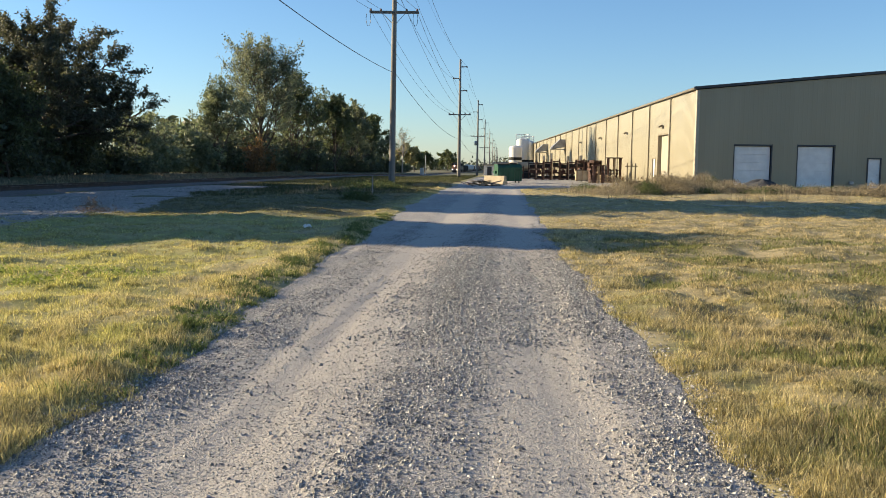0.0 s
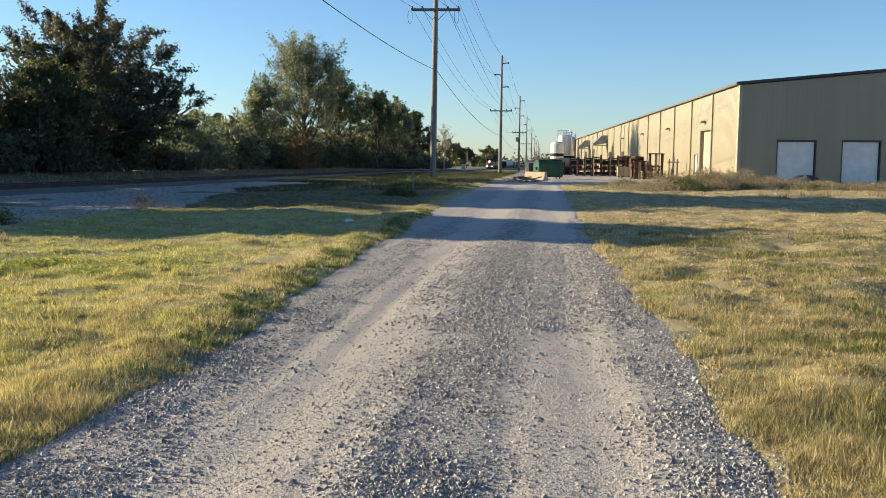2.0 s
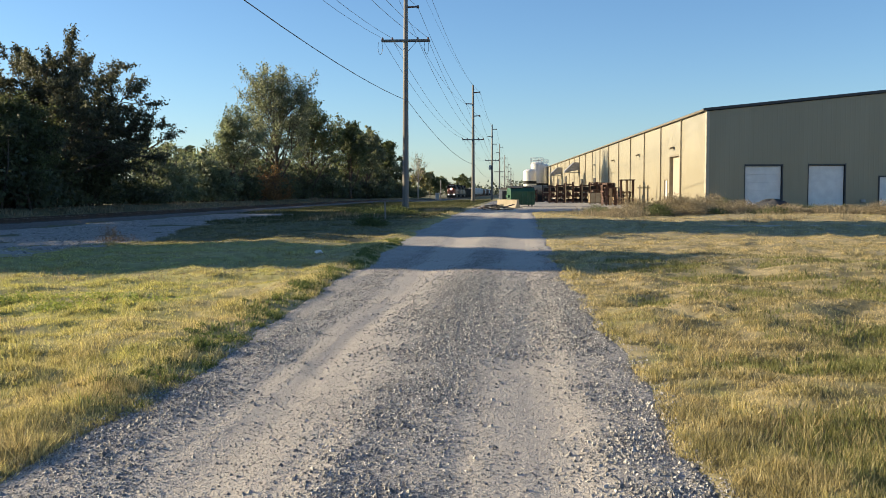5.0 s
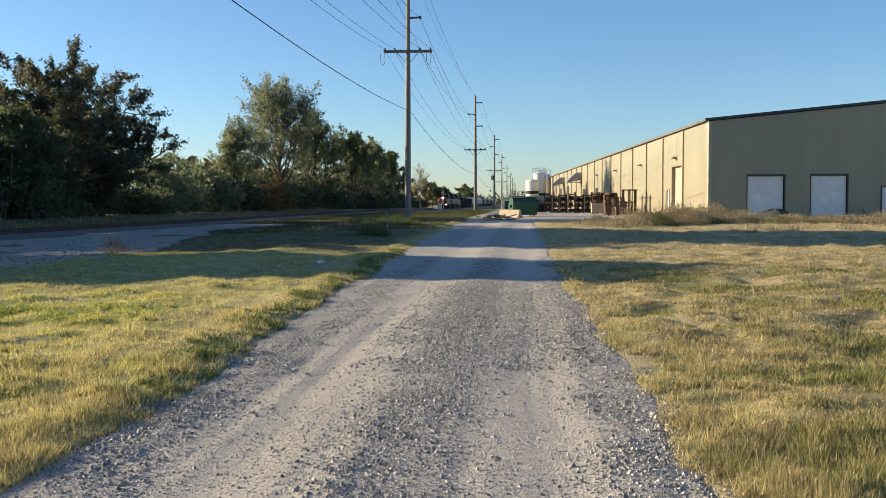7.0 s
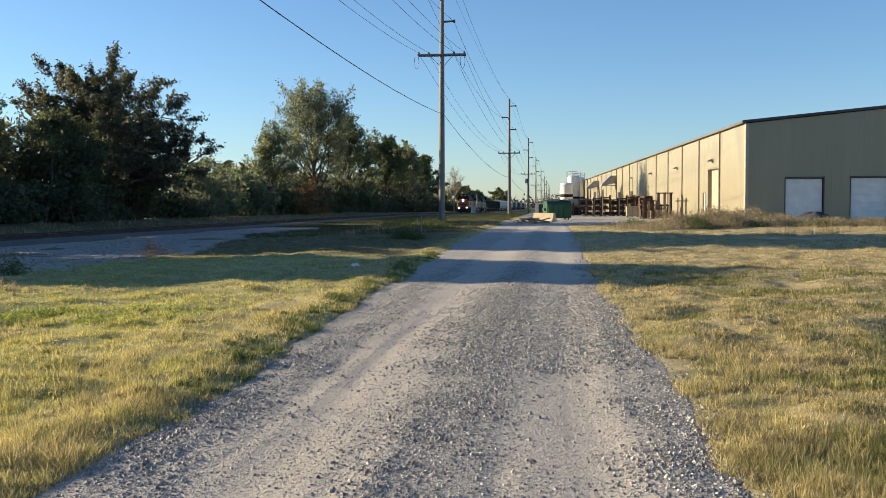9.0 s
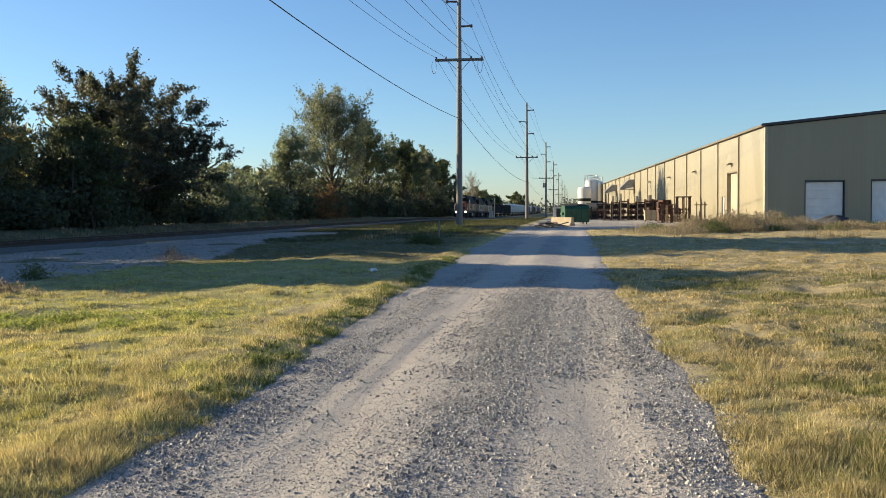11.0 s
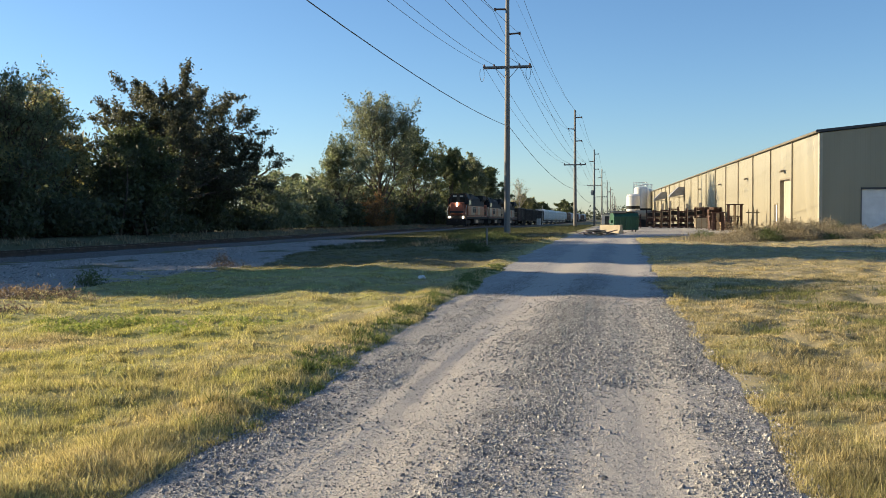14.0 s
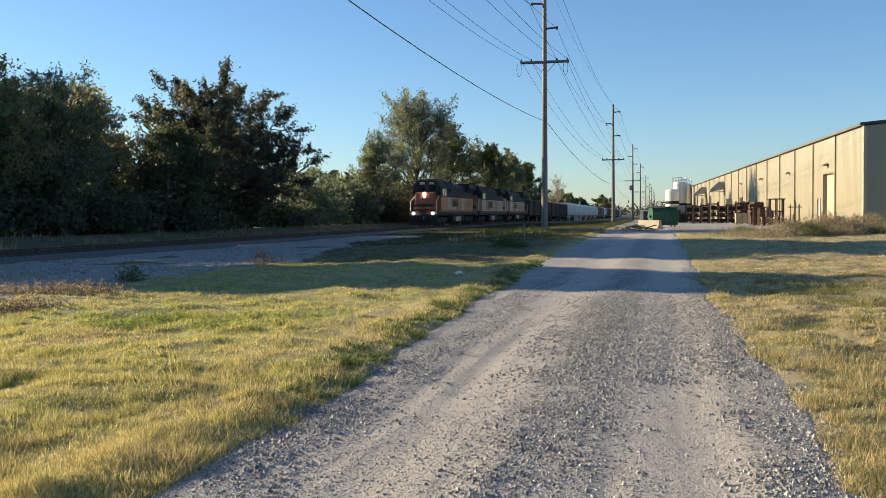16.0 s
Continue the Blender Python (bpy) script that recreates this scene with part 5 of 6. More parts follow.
def grow(b, rng, at, way, length, radius, level, habit, out):
    """One branch and all that springs from it. habit: per level, the children, their angle and share of the length,
    how far they turn up (+) or level out (-); out collects places and ways along the last twigs."""
    steps_on = (4, 3, 2)[min(level, 2)]
    spots, p, d = [at.copy()], at.copy(), way.normalized()
    kids, angle, share, lift = habit[level]
    for k in range(steps_on):
        d = d + Vector(rng.normal(0, 0.13 + 0.03 * level, 3).tolist())
        d.z += lift / steps_on if lift >= 0 else d.z * lift / steps_on
        d.normalize()
        p = p + d * length / steps_on
        spots.append(p.copy())
    b.tube(spots, [radius * (1 - 0.72 * k / steps_on) for k in range(steps_on + 1)], (7, 4, 3)[min(level, 2)], caps=False)
    if level + 1 >= len(habit):
        out += [(spots[0].lerp(spots[1], f) if f <= 1 else spots[1].lerp(spots[2], f - 1), d.copy()) for f in habit[level][1]]
        return
    if level == 1:
        out += [(spots[2], d.copy()), (spots[2].lerp(spots[3], 0.5), d.copy()), (spots[3], d.copy())]
    turn = rng.uniform(0, 6.28)
    for k in range(kids):
        f = 0.28 + 0.72 * (k + rng.random()) / kids
        u = min(f, 0.999) * steps_on
        q = spots[int(u)].lerp(spots[int(u) + 1], u - int(u))
        turn += 2.4 + rng.normal(0, 0.4)
        side = d.orthogonal().normalized()
        side = Matrix.Rotation(turn, 3, d) @ side
        a = radians(angle * rng.uniform(0.65, 1.3)) * (1.0 if k < kids - 1 else 0.3)
        grow(b, rng, q, d * math.cos(a) + side * math.sin(a), length * share * rng.uniform(0.7, 1.2) * (1.15 - 0.4 * f), radius * 0.5, level + 1, habit, out)


HABITS = {
    # ascending boughs with rounded tufts at their ends
    "oval": ((6, 44, 0.50, 0.25), (5, 48, 0.55, 0.15), (0, (1.2, 1.9), 0, 0.1)),
    # long boughs that fan out and end in flat feathery sprays
    "vase": ((9, 46, 0.44, 0.0), (7, 34, 0.40, -0.55), (0, (0.5, 1.0, 1.5, 2.0), 0, 0.08)),
}


def clumps_of(rng, out, along, across):
    """Centres for leaf clumps at the twigs' places and how far the leaves stray."""
    c = np.array([tuple(p) for p, _ in out])
    d = np.abs(np.array([tuple(w) for _, w in out]))
    return c, (across + (along - across) * d) * rng.uniform(0.6, 1.35, (len(c), 1))


def tree(name, x, y, height, spread, low, limbs, per, leaf, label, seed, style="oval", size=0.16, depth=None, bark="bark", z=None, thin=0.0):
    """A tapered trunk, boughs that reach the crown's outline, branches, twigs and tufts of leaves on the twigs.
    low: where the crown begins, as a share of the height; thin: how much the top lacks leaves."""
    rng = np.random.default_rng(seed)
    z = float(land(np.float64(x), np.float64(y))) if z is None else z
    ob = thing(name, pose(x, y, z), label, "tree")
    depth = spread if depth is None else depth
    b, out = Build(), []
    r0 = 0.015 * height + 0.05
    bend = rng.normal(0, 0.25, 2)
    lead = 0.62 if style == "oval" else 0.5
    at_u = lambda u: Vector((bend[0] * u * u, bend[1] * u * u, height * lead * u))
    us = np.linspace(0, 1, 8)
    b.tube([(0, 0, -0.3)] + [at_u(u) for u in us[1:]], [r0 * (1.1 - 0.75 * u) for u in us], 9)
    for i in range(limbs):
        v = (i + 0.5) / limbs
        a = i * 2.4 + rng.normal(0, 0.35)
        if style == "oval":
            el = radians(-6 + 92 * v + rng.uniform(-10, 10))
            s = at_u(min(low / lead + (1 - low / lead) * v * rng.uniform(0.8, 1.0), 1.0))
            c = Vector((bend[0] * 0.6, bend[1] * 0.6, height * (low + 0.52 * (1 - low))))
        else:
            el = radians(2 + 66 * v ** 1.1 + rng.uniform(-8, 8))
            s = at_u(0.35 + 0.65 * v * rng.uniform(0.75, 1.0))
            c = Vector((bend[0], bend[1], height * 0.45))
        e = c + Vector((math.cos(a) * math.cos(el) * spread * 0.5, math.sin(a) * math.cos(el) * depth * 0.5, math.sin(el) * (height - c.z))) * rng.uniform(0.80, 0.98)
        e.z = max(e.z, height * low)
        way = e - s
        grow(b, rng, s, way, way.length * (0.72 if style == "oval" else 0.82), r0 * 0.42 * (1.1 - 0.5 * v), 0, HABITS[style], out)
    part("trunk", b, bark, ob, smooth=True)
    if thin:
        out = [q for q in out if rng.random() > thin * q[0].z / height]
    k = 0.6 + spread / 16
    centres, reach = clumps_of(rng, out, *((0.19 * k, 0.16 * k) if style == "oval" else (0.12 * k, 0.045 * k)))
    quads = leaf_faces(rng, centres, reach, per, size)
    quads = quads[quads[:, :, 2].min(1) > 0.05]
    crown = new("crown", loose_faces("crown", quads, 4, M[leaf]))
    crown.parent = ob
    return ob


def shrub(x, y, height, spread, leaf, label, seed, depth=None, per=60, size=0.15):
    """A low bush, leafy to the ground: thin stems and clumps along them."""
    rng = np.random.default_rng(seed)
    ob = thing("shrub", pose(x, y, float(land(np.float64(x), np.float64(y)))), label, "shrub")
    depth = spread if depth is None else depth
    b, tips, r0 = Build(), [], 0.016 * height + 0.06
    for i in range(26):
        a = i * 2.4 + rng.normal(0, 0.5)
        s = Vector((rng.normal(0, 0.12 * spread), rng.normal(0, 0.22 * depth), -0.2))
        e = Vector((math.cos(a) * spread * 0.5 * rng.uniform(0.3, 1), math.sin(a) * depth * 0.5 * rng.uniform(0.3, 1), height * rng.uniform(0.45, 1.0)))
        b.tube([s, s.lerp(e, 0.5) + Vector(rng.normal(0, 0.2, 3).tolist()), e], [r0 * 0.5, r0 * 0.3, 0.012], 5)
        tips += [s.lerp(e, 0.3 + 0.7 * rng.random()) + Vector(rng.normal(0, 0.4, 3).tolist()) for _ in range(5)]
    part("trunk", b, "bark", ob, smooth=True)
    a, r = rng.uniform(0, 2 * np.pi, 65), np.sqrt(rng.random(65))
    low_tips = np.stack([0.5 * spread * r * np.cos(a), 0.5 * depth * r * np.sin(a), height * (0.02 + 0.4 * rng.random(65) ** 1.3)], -1)
    tips = np.concatenate([np.array([tuple(t) for t in tips]), low_tips])
    reach = np.array([(0.42, 0.42, 0.3)]) * rng.uniform(0.6, 1.4, (len(tips), 1)) * (0.6 + spread / 16)
    quads = leaf_faces(rng, tips, reach, per, size)
    part("crown", loose_faces("crown", quads[quads[:, :, 2].min(1) > 0.05], 4, M[leaf]), leaf, ob)
    return ob


# unseen trees added to shade the lane; the visible tree line behind the railway
tree("tree", -43.0, 26.5, 13.3, 9.5, 0.14, 14, 9, "leaf_mid", "unseen leafy tree added to shade the lane", 121, size=0.36, depth=7.5)
tree("tree", -41.5, 36.5, 13.2, 9.0, 0.14, 14, 9, "leaf_mid", "unseen leafy tree added to shade the lane", 122, size=0.36, depth=9.0)
# out of view, added to cast a shade band over the verge
tree("tree", -64.0, 46.5, 28.0, 12.0, 0.14, 18, 12, "leaf_mid", "unseen tall leafy tree added to shade the verge", 123, size=0.55, depth=8.0)
tree("tree", -35.0, 25.7, 11.2, 7.2, 0.12, 15, 12, "leaf_mid", "leafy green tree behind the railway", 21, size=0.25)
tree("tree", -35.5, 37.0, 11.0, 8.5, 0.12, 15, 14, "leaf_mid", "leafy green tree behind the railway", 23, size=0.24)
tree("tree", -35.0, 43.0, 9.6, 7.0, 0.1, 16, 17, "leaf_gold", "green tree with yellowing leaves in the sun", 24, size=0.11, thin=0.5)
tree("tree", -34.5, 47.5, 10.6, 6.5, 0.1, 16, 16, "leaf_pale", "pale green tree with thin sunlit leaves", 25, size=0.105, thin=0.55)
tree("tree", -35.5, 52.0, 10.0, 7.0, 0.1, 16, 17, "leaf_gold", "green tree with yellowing leaves in the sun", 26, size=0.11, thin=0.5)
tree("tree", -32.0, 57.0, 7.6, 7.0, 0.1, 14, 16, "leaf_mid", "low leafy tree below the spreading one", 41, size=0.11)
tree("tree", -33.0, 64.5, 12.5, 16.5, 0.2, 19, 13, "leaf_plum", "dark spreading tree with feathery flat branches", 27, "vase", 0.105)
tree("tree", -33.5, 71.5, 9.0, 8.0, 0.18, 10, 13, "leaf_plum", "dark spreading tree with feathery flat branches", 28, "vase", 0.105)
tree("tree", -31.8, 101.0, 10.8, 5.5, 0.1, 11, 15, "leaf_pale", "slim tree with pale sunlit leaves", 42, size=0.12)
tree("tree", -31.5, 118.2, 18.4, 13.4, 0.10, 24, 15, "leaf_grey", "tall round tree with pale thin upper leaves", 29, size=0.14, thin=0.25)
tree("tree", -32.0, 140.0, 15.8, 10.8, 0.06, 17, 16, "leaf_mid", "tall green tree beside the pale one", 30, size=0.15)
tree("tree", -32.0, 173.0, 15.4, 10.4, 0.06, 15, 15, "leaf_mid", "dark green tree in the tree line", 31, size=0.2)
tree("tree", -33.0, 198.0, 15.8, 11.6, 0.06, 15, 15, "leaf_grey", "grey-green tree in the tree line", 32, size=0.22)
tree("tree", -33.0, 225.0, 15.4, 12.6, 0.06, 15, 14, "leaf_mid", "dark green tree in the tree line", 33, size=0.24)
tree("tree", -33.0, 308.0, 10.6, 12.0, 0.1, 10, 10, "leaf_gold", "yellow-green tree beyond the bend of the trees", 34, size=0.3, z=-0.7)
tree("tree", -34.0, 350.0, 9.8, 13.0, 0.1, 9, 10, "leaf_mid", "green tree far along the railway", 35, size=0.34, z=-0.8)
tree("tree", -36.0, 420.0, 9.5, 15.0, 0.1, 9, 10, "leaf_mid", "green tree far along the railway", 36, size=0.4, z=-0.9)
tree("tree", -34.0, 560.0, 13.5, 18.0, 0.1, 9, 10, "leaf_mid", "green tree far along the railway", 37, size=0.5, z=-1.1)
tree("bare_tree", -30.0, 272.0, 14.5, 6.0, 0.3, 12, 1, "leaf_pale", "bare thin tree with few leaves", 38, size=0.12, bark="pale_bark", z=-0.6)
shrub(-31.4, 112.0, 4.2, 3.6, "leaf_rust", "rust-brown dying shrub before the hedge", 57, depth=6.0, per=34, size=0.12)
shrub(-31.6, 119.0, 3.4, 3.2, "leaf_rust", "rust-brown dying shrub before the hedge", 58, depth=5.0, per=30, size=0.12)
shade_line = [(-33.5, 27.2, 5.8, 5.0), (-33.5, 30.0, 5.6, 5.0), (-33.8, 38.0, 5.6, 6), (-33.4, 44.0, 5.8, 7), (-33.2, 50.0, 5.6, 7), (-33.0, 56.5, 5.4, 7), (-33.0, 62.5, 5.4, 7.5), (-33.2, 69.0, 5.2, 7.5), (-33.5, 76.0, 4.8, 7),
              (-33.4, 83.0, 5.6, 7), (-34.0, 90.0, 6.8, 8), (-33.6, 98.0, 6.8, 8), (-33.8, 107.0, 7.0, 9), (-33.4, 117.0, 7.4, 10), (-33.6, 128.0, 6.2, 11), (-33.6, 140.0, 6.8, 12), (-33.8, 153.0, 7.2, 13),
              (-34.0, 167.0, 7.0, 14), (-34.0, 183.0, 7.0, 15), (-34.0, 200.0, 7.0, 17), (-34.0, 220.0, 6.6, 19), (-34.5, 245.0, 6.0, 20), (-34.5, 270.0, 5.5, 20), (-34.5, 300.0, 5.5, 24)]
for i, (x, y, h, w) in enumerate(shade_line):
    # these shrubs get paler leaves: their sunlight is put into the colour
    sun_in_colour = 80 < y < 100
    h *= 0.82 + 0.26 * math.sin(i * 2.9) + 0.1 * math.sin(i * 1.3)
    h = min(h, 5.6) if sun_in_colour else h
    shrub(x + 0.7 * math.sin(i * 1.7), y, h, 5.5 + math.sin(i * 4.1), "leaf_pale" if sun_in_colour else "leaf_dark", "pale green hedge shrub with its sunlight put into the leaf colour" if sun_in_colour else "dense dark green shrub in the hedge", 60 + i, depth=w, per=30 if y > 100 else 46, size=0.10 + 0.0011 * y)


# a mostly hidden second hedge, added to stop low sun under the trees
sun_block_shrub = shrub(-41.0, 12.0, 6.8, 6.0, "leaf_dark", "dense dark green shrub of a hidden hedge added to block the sun", 99, depth=11.0, per=12, size=0.5)
tall_sun_block_shrub = shrub(-42.5, 58.0, 8.2, 7.0, "leaf_dark", "tall dense dark green shrub of a hidden hedge added to block the sun", 98, depth=13.0, per=12, size=0.6)
for i in range(1, 30):
    y = 12.0 + i * 9.5
    if 76 < y < 106:
        continue
    copy_thing(tall_sun_block_shrub if 33 < y < 74 else sun_block_shrub, pose(-41.0 + 1.2 * math.sin(i * 2.3), y, float(land(np.float64(-41.0), np.float64(y))), 0, 0, 180 * (i % 2) + 9 * math.sin(i * 1.7)))


def far_woods():
    """The woods on the horizon, nobody could count them."""
    rng = np.random.default_rng(77)
    centres, reach = [], []
    for y0, x0, x1, h in ((700, -420, -30, 11), (900, -700, 120, 15), (1200, -900, 500, 18), (620, 20, 160, 9)):
        for x in np.arange(x0, x1, 5.0):
            top = h * (0.65 + 0.25 * math.sin(x * 0.043 + y0) + 0.15 * rng.random())
            for _ in range(6):
                centres.append((x + rng.normal(0, 3), y0 + rng.normal(0, 8), -1.2 + top * rng.random() * 0.85))
                reach.append((2.4, 2.4, 1.4))
    q = leaf_faces(rng, np.array(centres), np.array(reach), 8, 1.4)
    ob = new("far_woods", loose_faces("far_woods", q, 4, M["far_wood"]))
    return tagged(ob, "hazy low woods on the horizon", "woods", kind="stuff")


far_woods()


# ---- the yard ----
def dumpster(x, y):
    z = float(land(np.float64(x), np.float64(y)))
    ob = thing("dumpster", pose(x, y, z, 0, 0, 10), "green steel rubbish dumpster with side pockets", "dumpster")
    part("body", Build().prism([(-0.95, 0.14), (-1.05, 1.25), (-0.75, 1.5), (0.9, 1.5), (1.0, 1.3), (0.95, 0.14)], "x", -1.0, 1.0), "bin_green", ob, bevel=0.02)
    for k in range(5):
        part("rib", Build().box(-0.9 + k * 0.42, -1.08, 0.2, -0.82 + k * 0.42, -0.93, 1.22), "bin_green", ob)
    for s in (-1, 1):
        part("lift_pocket", Build().box(s * 1.08 - 0.08, -0.5, 0.75, s * 1.08 + 0.08, 0.5, 0.95), "bin_green", ob)
        part("lid", Build().box(s * 0.5 - 0.48, -0.78, 1.50, s * 0.5 + 0.48, 0.92, 1.545), "black_rubber_and_dark", ob, "black plastic lid", m=pose(0, 0, 0, -2 * s))
        for yy in (-0.75, 0.75):
            part("caster", Build().tube([(s * 0.8 - 0.04, yy, 0.08), (s * 0.8 + 0.04, yy, 0.08)], 0.08, 10), "black_rubber_and_dark", ob)
    return ob


def pallet(material="wood"):
    ob = thing("pallet", pose(0, 0, 0), "worn wooden pallet in a stack", "pallet", "stacked pallets in the yard")
    plank = Build().box(-0.6, -0.045, 0, 0.6, 0.045, 0.02).mesh("plank", M[material])
    beam = Build().box(-0.02, -0.5, 0, 0.02, 0.5, 0.09).mesh("stringer", M[material])
    for k in range(7):
        part("plank", plank, material, ob, m=pose(0, -0.45 + k * 0.15, 0.115))
    for k in range(3):
        part("plank", plank, material, ob, m=pose(0, -0.45 + k * 0.45, 0.0))
    for k in (-0.57, 0, 0.57):
        part("stringer", beam, material, ob, m=pose(k, 0, 0.022))
    return ob


dumpster(0.1, 76.6)
# stacked pallets by the wall, dark with weather
dark_pallet, pale_pallet = pallet("dark_wood"), pallet("wood")
used = {"dark_wood": False, "wood": False}
rng2 = random.Random(12)


def stack(kind, x, y, n, turn):
    first = dark_pallet if kind == "dark_wood" else pale_pallet
    z = float(land(np.float64(x), np.float64(y)))
    for i in range(n):
        m = pose(x + rng2.uniform(-0.04, 0.04), y + rng2.uniform(-0.04, 0.04), z + i * 0.137 + 0.01, 0, 0, turn + rng2.uniform(-3, 3))
        if not used[kind]:
            first.matrix_basis, used[kind] = m, True
        else:
            copy_thing(first, m)


def rack(x, y, w, h, turn=0.0, load=True):
    """A steel stillage: corner posts, crossbars, boards on each tier and a dark load."""
    z = float(land(np.float64(x), np.float64(y)))
    ob = thing("stacking_rack", pose(x, y, z, 0, 0, turn), "dark red-brown steel stillage loaded with parts", "rack", "stillages in the yard")
    for px in (-w / 2, w / 2):
        for py in (-0.55, 0.55):
            part("post", Build().box(px - 0.05, py - 0.05, 0, px + 0.05, py + 0.05, h), "wood" if px < 0 and py < 0 and h > 2.0 else "dark_wood", ob)
    tiers = 4
    for k in range(tiers):
        zz = 0.12 + k * (h - 0.2) / (tiers - 0.6)
        for py in (-0.55, 0.55):
            part("beam", Build().box(-w / 2, py - 0.04, zz, w / 2, py + 0.04, zz + 0.12), "dark_wood", ob)
        part("shelf", Build().box(-w / 2 + 0.06, -0.5, zz + 0.03, w / 2 - 0.06, 0.5, zz + 0.09), "dark_wood", ob)
        if load and k < tiers - 1:
            part("load", Build().box(-w / 2 + 0.10, -0.42, zz + 0.092, w / 2 - 0.12 - 0.1 * (k % 2), 0.45, zz + 0.32 + 0.08 * (k % 3)), "dark_wood" if k % 2 else "undercarriage", ob, bevel=0.02)
    return ob


for i in range(6):
    rack(3.55 + i * 0.86, 99.0 + 0.25 * (i % 2), 0.78, 1.95 + 0.14 * (i % 3))
for i, (x, y, n) in enumerate([(3.9, 101.6, 13), (5.3, 101.8, 14), (6.7, 101.5, 13), (8.2, 101.0, 16), (9.2, 100.5, 14), (9.9, 104.0, 16)]):
    stack("dark_wood", x, y, n, 6 * i)
for i, (x, y, n) in enumerate([(9.0, 84.0, 5), (10.3, 88.0, 4)]):
    stack("wood", x, y, n, 8 * i)


def frame_stand(x, y, w, h):
    """An open timber stand against the wall."""
    z = float(land(np.float64(x), np.float64(y)))
    ob = thing("timber_stand", pose(x, y, z), "open rough timber stand beside the wall", "timber stand", "timber stands in the yard")
    for px in (-w / 2, 0, w / 2):
        for py in (-0.4, 0.4):
            part("post", Build().box(px - 0.07, py - 0.05, 0, px + 0.07, py + 0.05, h), "dark_wood" if px else "wood", ob)
    part("top", Build().box(-w / 2 - 0.15, -0.5, h, w / 2 + 0.15, 0.5, h + 0.09), "dark_wood", ob)
    part("shelf", Build().box(-w / 2 - 0.08, -0.36, h * 0.5, w / 2 + 0.08, 0.36, h * 0.5 + 0.08), "dark_wood", ob)
    return ob


frame_stand(9.85, 86.0, 1.1, 2.2)
frame_stand(7.7, 79.0, 0.75, 1.45)
stack("dark_wood", 7.7, 80.4, 9, 4)
stack("dark_wood", 9.6, 86.6, 9, 0)
for k in range(3):
    z = float(land(np.float64(10.3 + 0.34 * k), np.float64(80.0)))
    post = thing("bollard", pose(10.25 + 0.34 * k, 80.0, z), "brown steel post with a crossbar", "bollard", "posts by the wall")
    part("shaft", Build().tube([(0, 0, 0), (0, 0, 1.75)], 0.06, 8), "brown_trim", post)
    part("crossbar", Build().box(-0.2, -0.05, 1.45, 0.2, 0.05, 1.53), "brown_trim", post)
crate = thing("crate", pose(7.6, 94.0, 0.33), "pale plywood crate in the yard", "crate")
part("body", Build().box(-0.6, -0.5, 0.1, 0.6, 0.5, 1.05), "tan_concrete", crate, bevel=0.01)
for k in (-0.5, 0, 0.5):
    part("skid", Build().box(k - 0.05, -0.5, 0, k + 0.05, 0.5, 0.098), "dark_wood", crate)
    part("batten", Build().box(k - 0.05, -0.525, 0.12, k + 0.05, -0.502, 1.03), "wood", crate)



def tank_skid(x, y):
    """A pale tank lying on a dark steel frame with a pump box."""
    z = float(land(np.float64(x), np.float64(y)))
    ob = thing("tank_skid", pose(x, y, z, 0, 0, 6), "pale tan tank lying on a dark steel skid", "tank")
    part("shell", Build().tube([(-1.0, 0, 1.45), (-0.92, 0, 1.45), (0.92, 0, 1.45), (1.0, 0, 1.45)], [0.35, 0.55, 0.55, 0.35], 18), "tan_concrete", ob)
    part("frame", Build().box(-1.1, -0.6, 0.75, 1.1, -0.5, 0.9).box(-1.1, 0.5, 0.75, 1.1, 0.6, 0.9).box(-0.7, -0.5, 0.78, -0.55, 0.5, 0.95).box(0.55, -0.5, 0.78, 0.7, 0.5, 0.95), "undercarriage", ob)
    for px in (-1.0, 1.0):
        for py in (-0.55, 0.55):
            part("leg", Build().box(px - 0.06, py - 0.06, 0, px + 0.06, py + 0.06, 0.75), "undercarriage", ob)
    part("pump_box", Build().box(-0.5, -0.45, 0.02, 0.6, 0.4, 0.7), "loco_dark", ob, "dark pump box below the tank", bevel=0.02)
    part("pipe", Build().tube([(0.9, -0.3, 1.6), (1.15, -0.3, 1.5), (1.15, -0.3, 0.3)], 0.05, 8), "grey_metal", ob)
    return ob


tank_skid(2.4, 112.0)
rack(1.55, 106.0, 0.9, 1.5)
rack(3.2, 109.0, 1.0, 2.0)

# concrete barrier and the heap of broken pallets before the dumpster
barrier = thing("concrete_barrier", pose(-0.85, 69.0, 0.33, 0, 0, -38), "pale tan concrete barrier lit by the sun", "barrier")
part("body", Build().prism([(-0.3, 0), (-0.3, 0.1), (-0.16, 0.28), (-0.11, 0.62), (0.11, 0.62), (0.16, 0.28), (0.3, 0.1), (0.3, 0)], "x", -0.95, 0.95), "tan_concrete", barrier, bevel=0.02)
part("lifting_loop", Build().tube([(-0.2, 0, 0.6), (-0.15, 0, 0.72), (0.15, 0, 0.72), (0.2, 0, 0.6)], 0.015, 6), "grey_metal", barrier)
heap = thing("broken_pallet_heap", pose(-1.5, 61.2, 0.33), "flat heap of broken pallet boards", "timber heap")
r3 = random.Random(9)
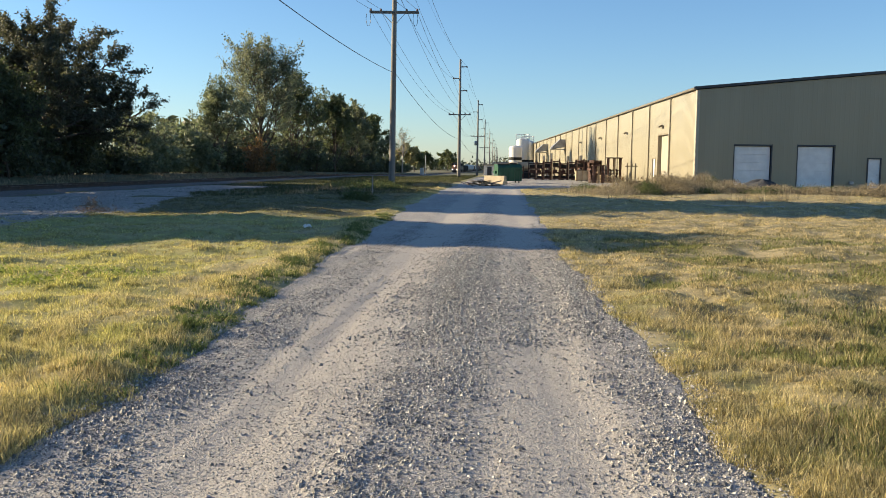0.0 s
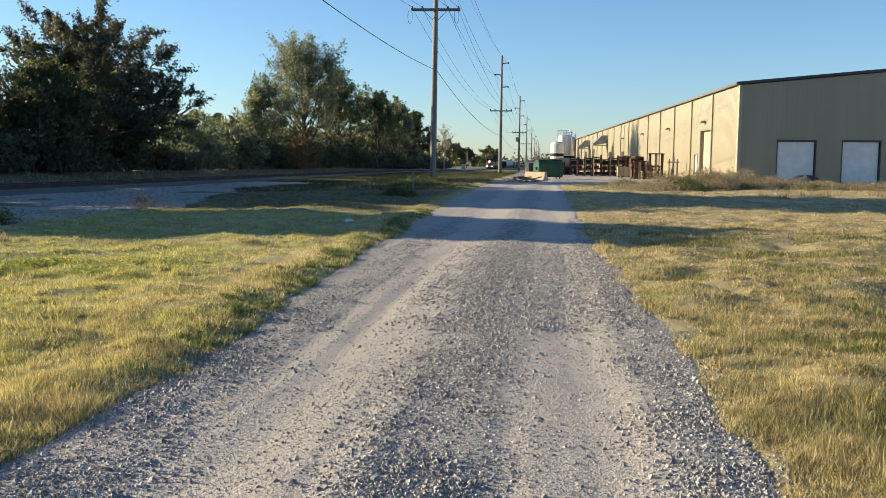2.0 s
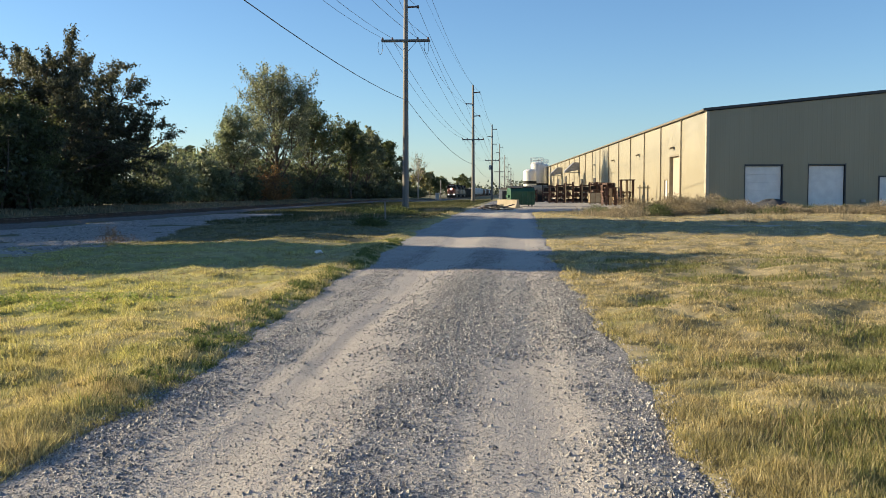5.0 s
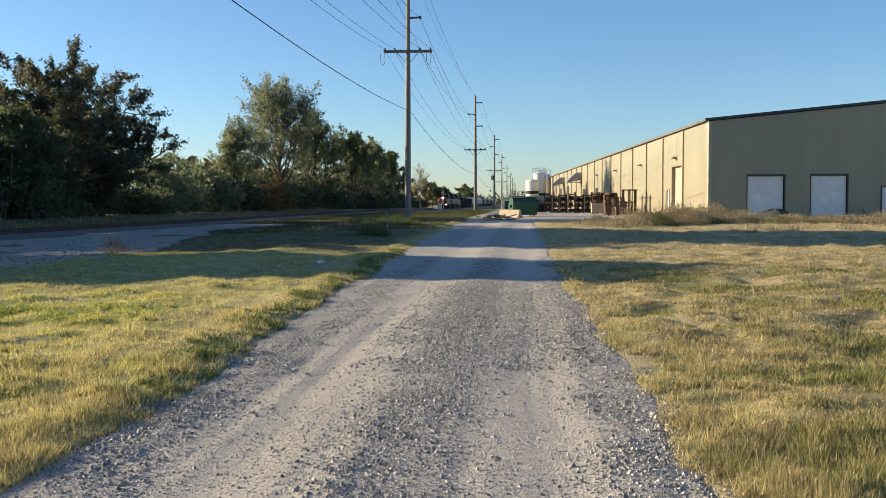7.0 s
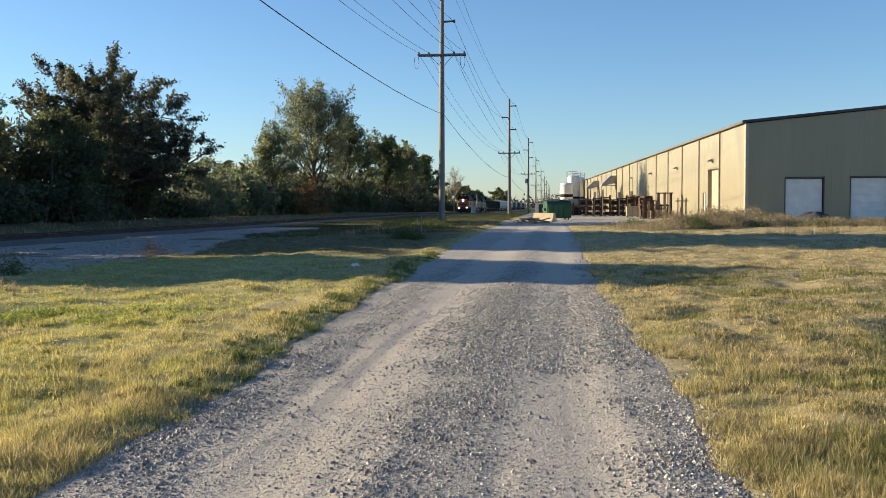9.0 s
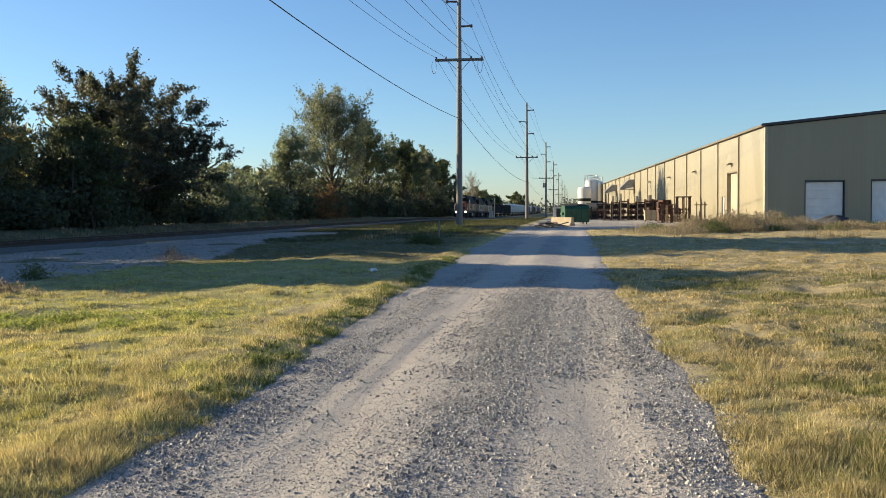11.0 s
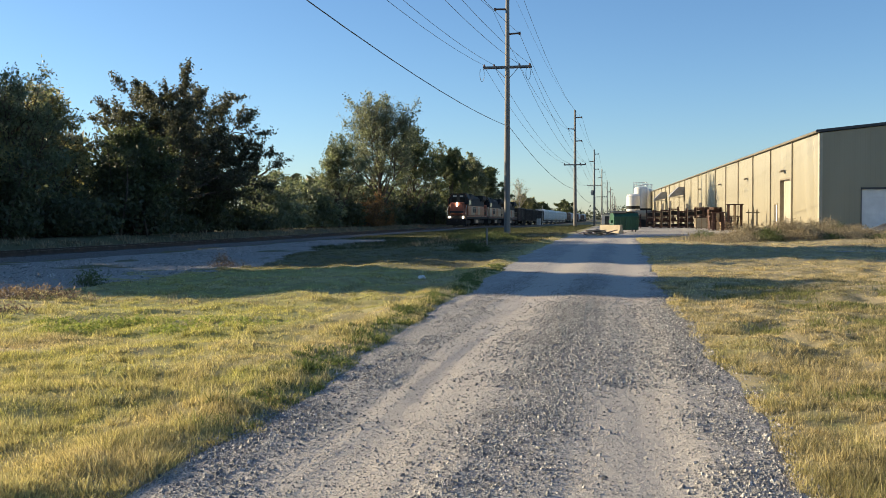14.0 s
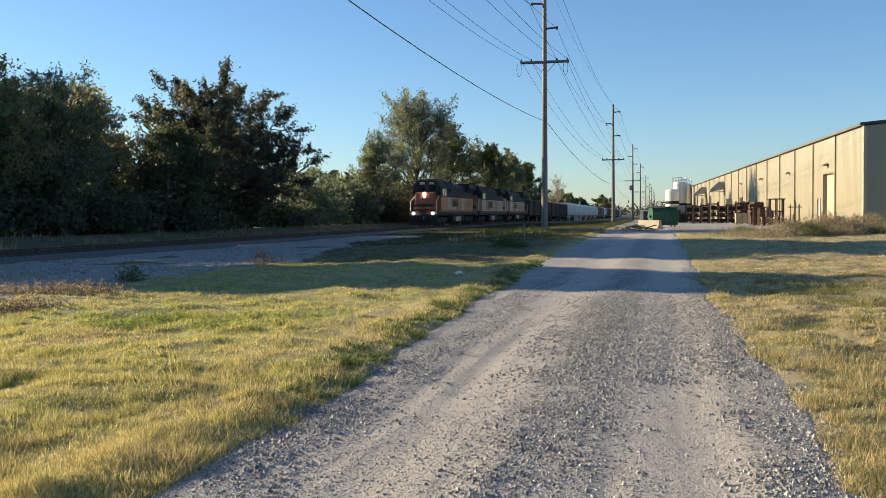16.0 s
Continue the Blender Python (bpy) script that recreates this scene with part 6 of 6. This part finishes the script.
for k in range(46):
    w, l = r3.uniform(0.07, 0.14), r3.uniform(0.7, 1.4)
    z = 0.02 + 0.32 * (k / 46) ** 1.3
    part("board", Build().box(-l / 2, -w / 2, 0, l / 2, w / 2, 0.025), "dark_wood" if k % 3 == 0 else "wood", heap, m=pose(r3.gauss(0, 0.48), r3.gauss(0, 0.45), z, r3.uniform(-8, 8), r3.uniform(-10, 10), r3.uniform(0, 180)))


def silo(x, y, base, top, r, rails, label):
    z = float(land(np.float64(x), np.float64(y)))
    ob = thing("storage_tank", pose(x, y, z), label, "tank", "white storage tanks")
    base, top = base - z, top - z
    part("shell", Build().tube([(0, 0, base), (0, 0, base + 0.12), (0, 0, top - 0.45), (0, 0, top - 0.15), (0, 0, top)], [r * 0.9, r, r, r * 0.82, r * 0.25], 28), "tank_white", ob, smooth=False)
    part("band", Build().tube([(0, 0, base + 0.55), (0, 0, base + 1.15)], r + 0.02, 28), "loco_dark", ob, "dark band round the tank")
    for k in range(6):
        a = math.pi * k / 3
        part("leg", Build().tube([(r * 0.8 * math.cos(a), r * 0.8 * math.sin(a), 0), (r * 0.8 * math.cos(a), r * 0.8 * math.sin(a), base + 0.1)], 0.09, 6), "undercarriage", ob)
    part("platform", Build().box(-r, -r, base - 0.25, r, r, base - 0.02), "undercarriage", ob)
    if rails:
        for k in range(14):
            a, b2 = 2 * math.pi * k / 14, 2 * math.pi * (k + 1) / 14
            p = [(r * math.cos(q), r * math.sin(q)) for q in (a, b2)]
            post = part("railing_post", Build().tube([(*p[0], top - 0.4), (*p[0], top + 0.8)], 0.035, 5), "galvanised", ob)
            part("railing_bar", Build().tube([(*p[0], top + 0.8), (*p[1], top + 0.8)], 0.035, 5).tube([(*p[0], top + 0.25), (*p[1], top + 0.25)], 0.03, 5), "galvanised", post)
        part("ladder", Build().tube([(-r - 0.1, -0.2, 0.3), (-r - 0.1, -0.2, top + 0.9)], 0.03, 5).tube([(-r - 0.1, 0.2, 0.3), (-r - 0.1, 0.2, top + 0.9)], 0.03, 5), "galvanised", ob)
    return ob


silo(2.1, 186.0, 2.6, 6.1, 1.3, False, "white storage tank with a dark band on a stand")
silo(3.7, 194.0, 2.2, 7.8, 1.35, True, "tall white storage tank with a railing on top")
silo(5.0, 200.0, 2.2, 7.6, 1.2, True, "white storage tank with a railing beside the wall")


def machine_shed(x, y, w, d, h, label, material):
    z = float(land(np.float64(x), np.float64(y))) - 0.1
    ob = thing("yard_shed", pose(x, y, z), label, "shed", "low sheds in the yard")
    part("wall", Build().box(-w / 2, -d / 2, 0, w / 2, d / 2, h), material, ob, bevel=0.02)
    part("roof", Build().prism([(-w / 2 - 0.2, h + 0.004), (-w / 2 - 0.2, h + 0.15), (w / 2 + 0.2, h + 0.45), (w / 2 + 0.2, h + 0.004)], "y", -d / 2 - 0.2, d / 2 + 0.2), "roof", ob)
    part("door", Build().box(-0.5, -d / 2 - 0.04, 0.05, 0.5, -d / 2 - 0.004, 2.05), "dark_trim", ob)
    return ob


machine_shed(3.8, 176.0, 4.5, 5.0, 2.3, "low tan machine shed under the tanks", "siding")
machine_shed(0.4, 240.0, 7.0, 18.0, 3.2, "long low tan shed beyond the tanks", "siding")
machine_shed(-3.4, 215.0, 2.4, 6.0, 2.4, "pale box trailer parked by the poles", "white_door")

# small markers in the grass
marker = thing("marker_post", pose(-6.3, 43.0, float(land(np.float64(-6.3), np.float64(43.0)))), "thin weathered marker post in the grass", "marker post")
part("shaft", Build().tube([(0, 0, -0.1), (0, 0, 0.75)], 0.035, 8), "pole_wood", marker)
part("cap", Build().tube([(0, 0, 0.75), (0, 0, 0.82)], [0.04, 0.03], 8), "pole_wood", marker)
signal = thing("track_signal_box", pose(-21.0, 236.0, -0.35), "grey trackside signal cabinet with a mast", "signal cabinet")
part("cabinet", Build().box(-0.5, -0.4, 0, 0.5, 0.4, 1.7), "galvanised", signal, bevel=0.03)
part("mast", Build().tube([(0.9, 0, 0), (0.9, 0, 5.0)], 0.07, 8), "galvanised", signal)


# ---- what moves ----
def motions():
    """The train runs towards the camera, each engine and wagon on the same line."""
    nose = [(0.0, 452.0), (1.0, 424.0), (2.0, 397.0), (3.0, 371.5), (4.0, 347.0), (5.25, 318.5), (6.5, 291.0), (7.75, 264.6), (9.0, 238.3), (10.25, 211.8), (11.5, 185.6), (12.5, 164.4), (13.5, 143.6), (14.5, 122.9), (15.25, 107.6), (16.0, 92.0)]
    for ob, behind in TRAIN:
        walk(ob, [(t, pose(TRACK_X, y + behind, rail_z(y + behind + 9.0))) for t, y in nose])


motions()
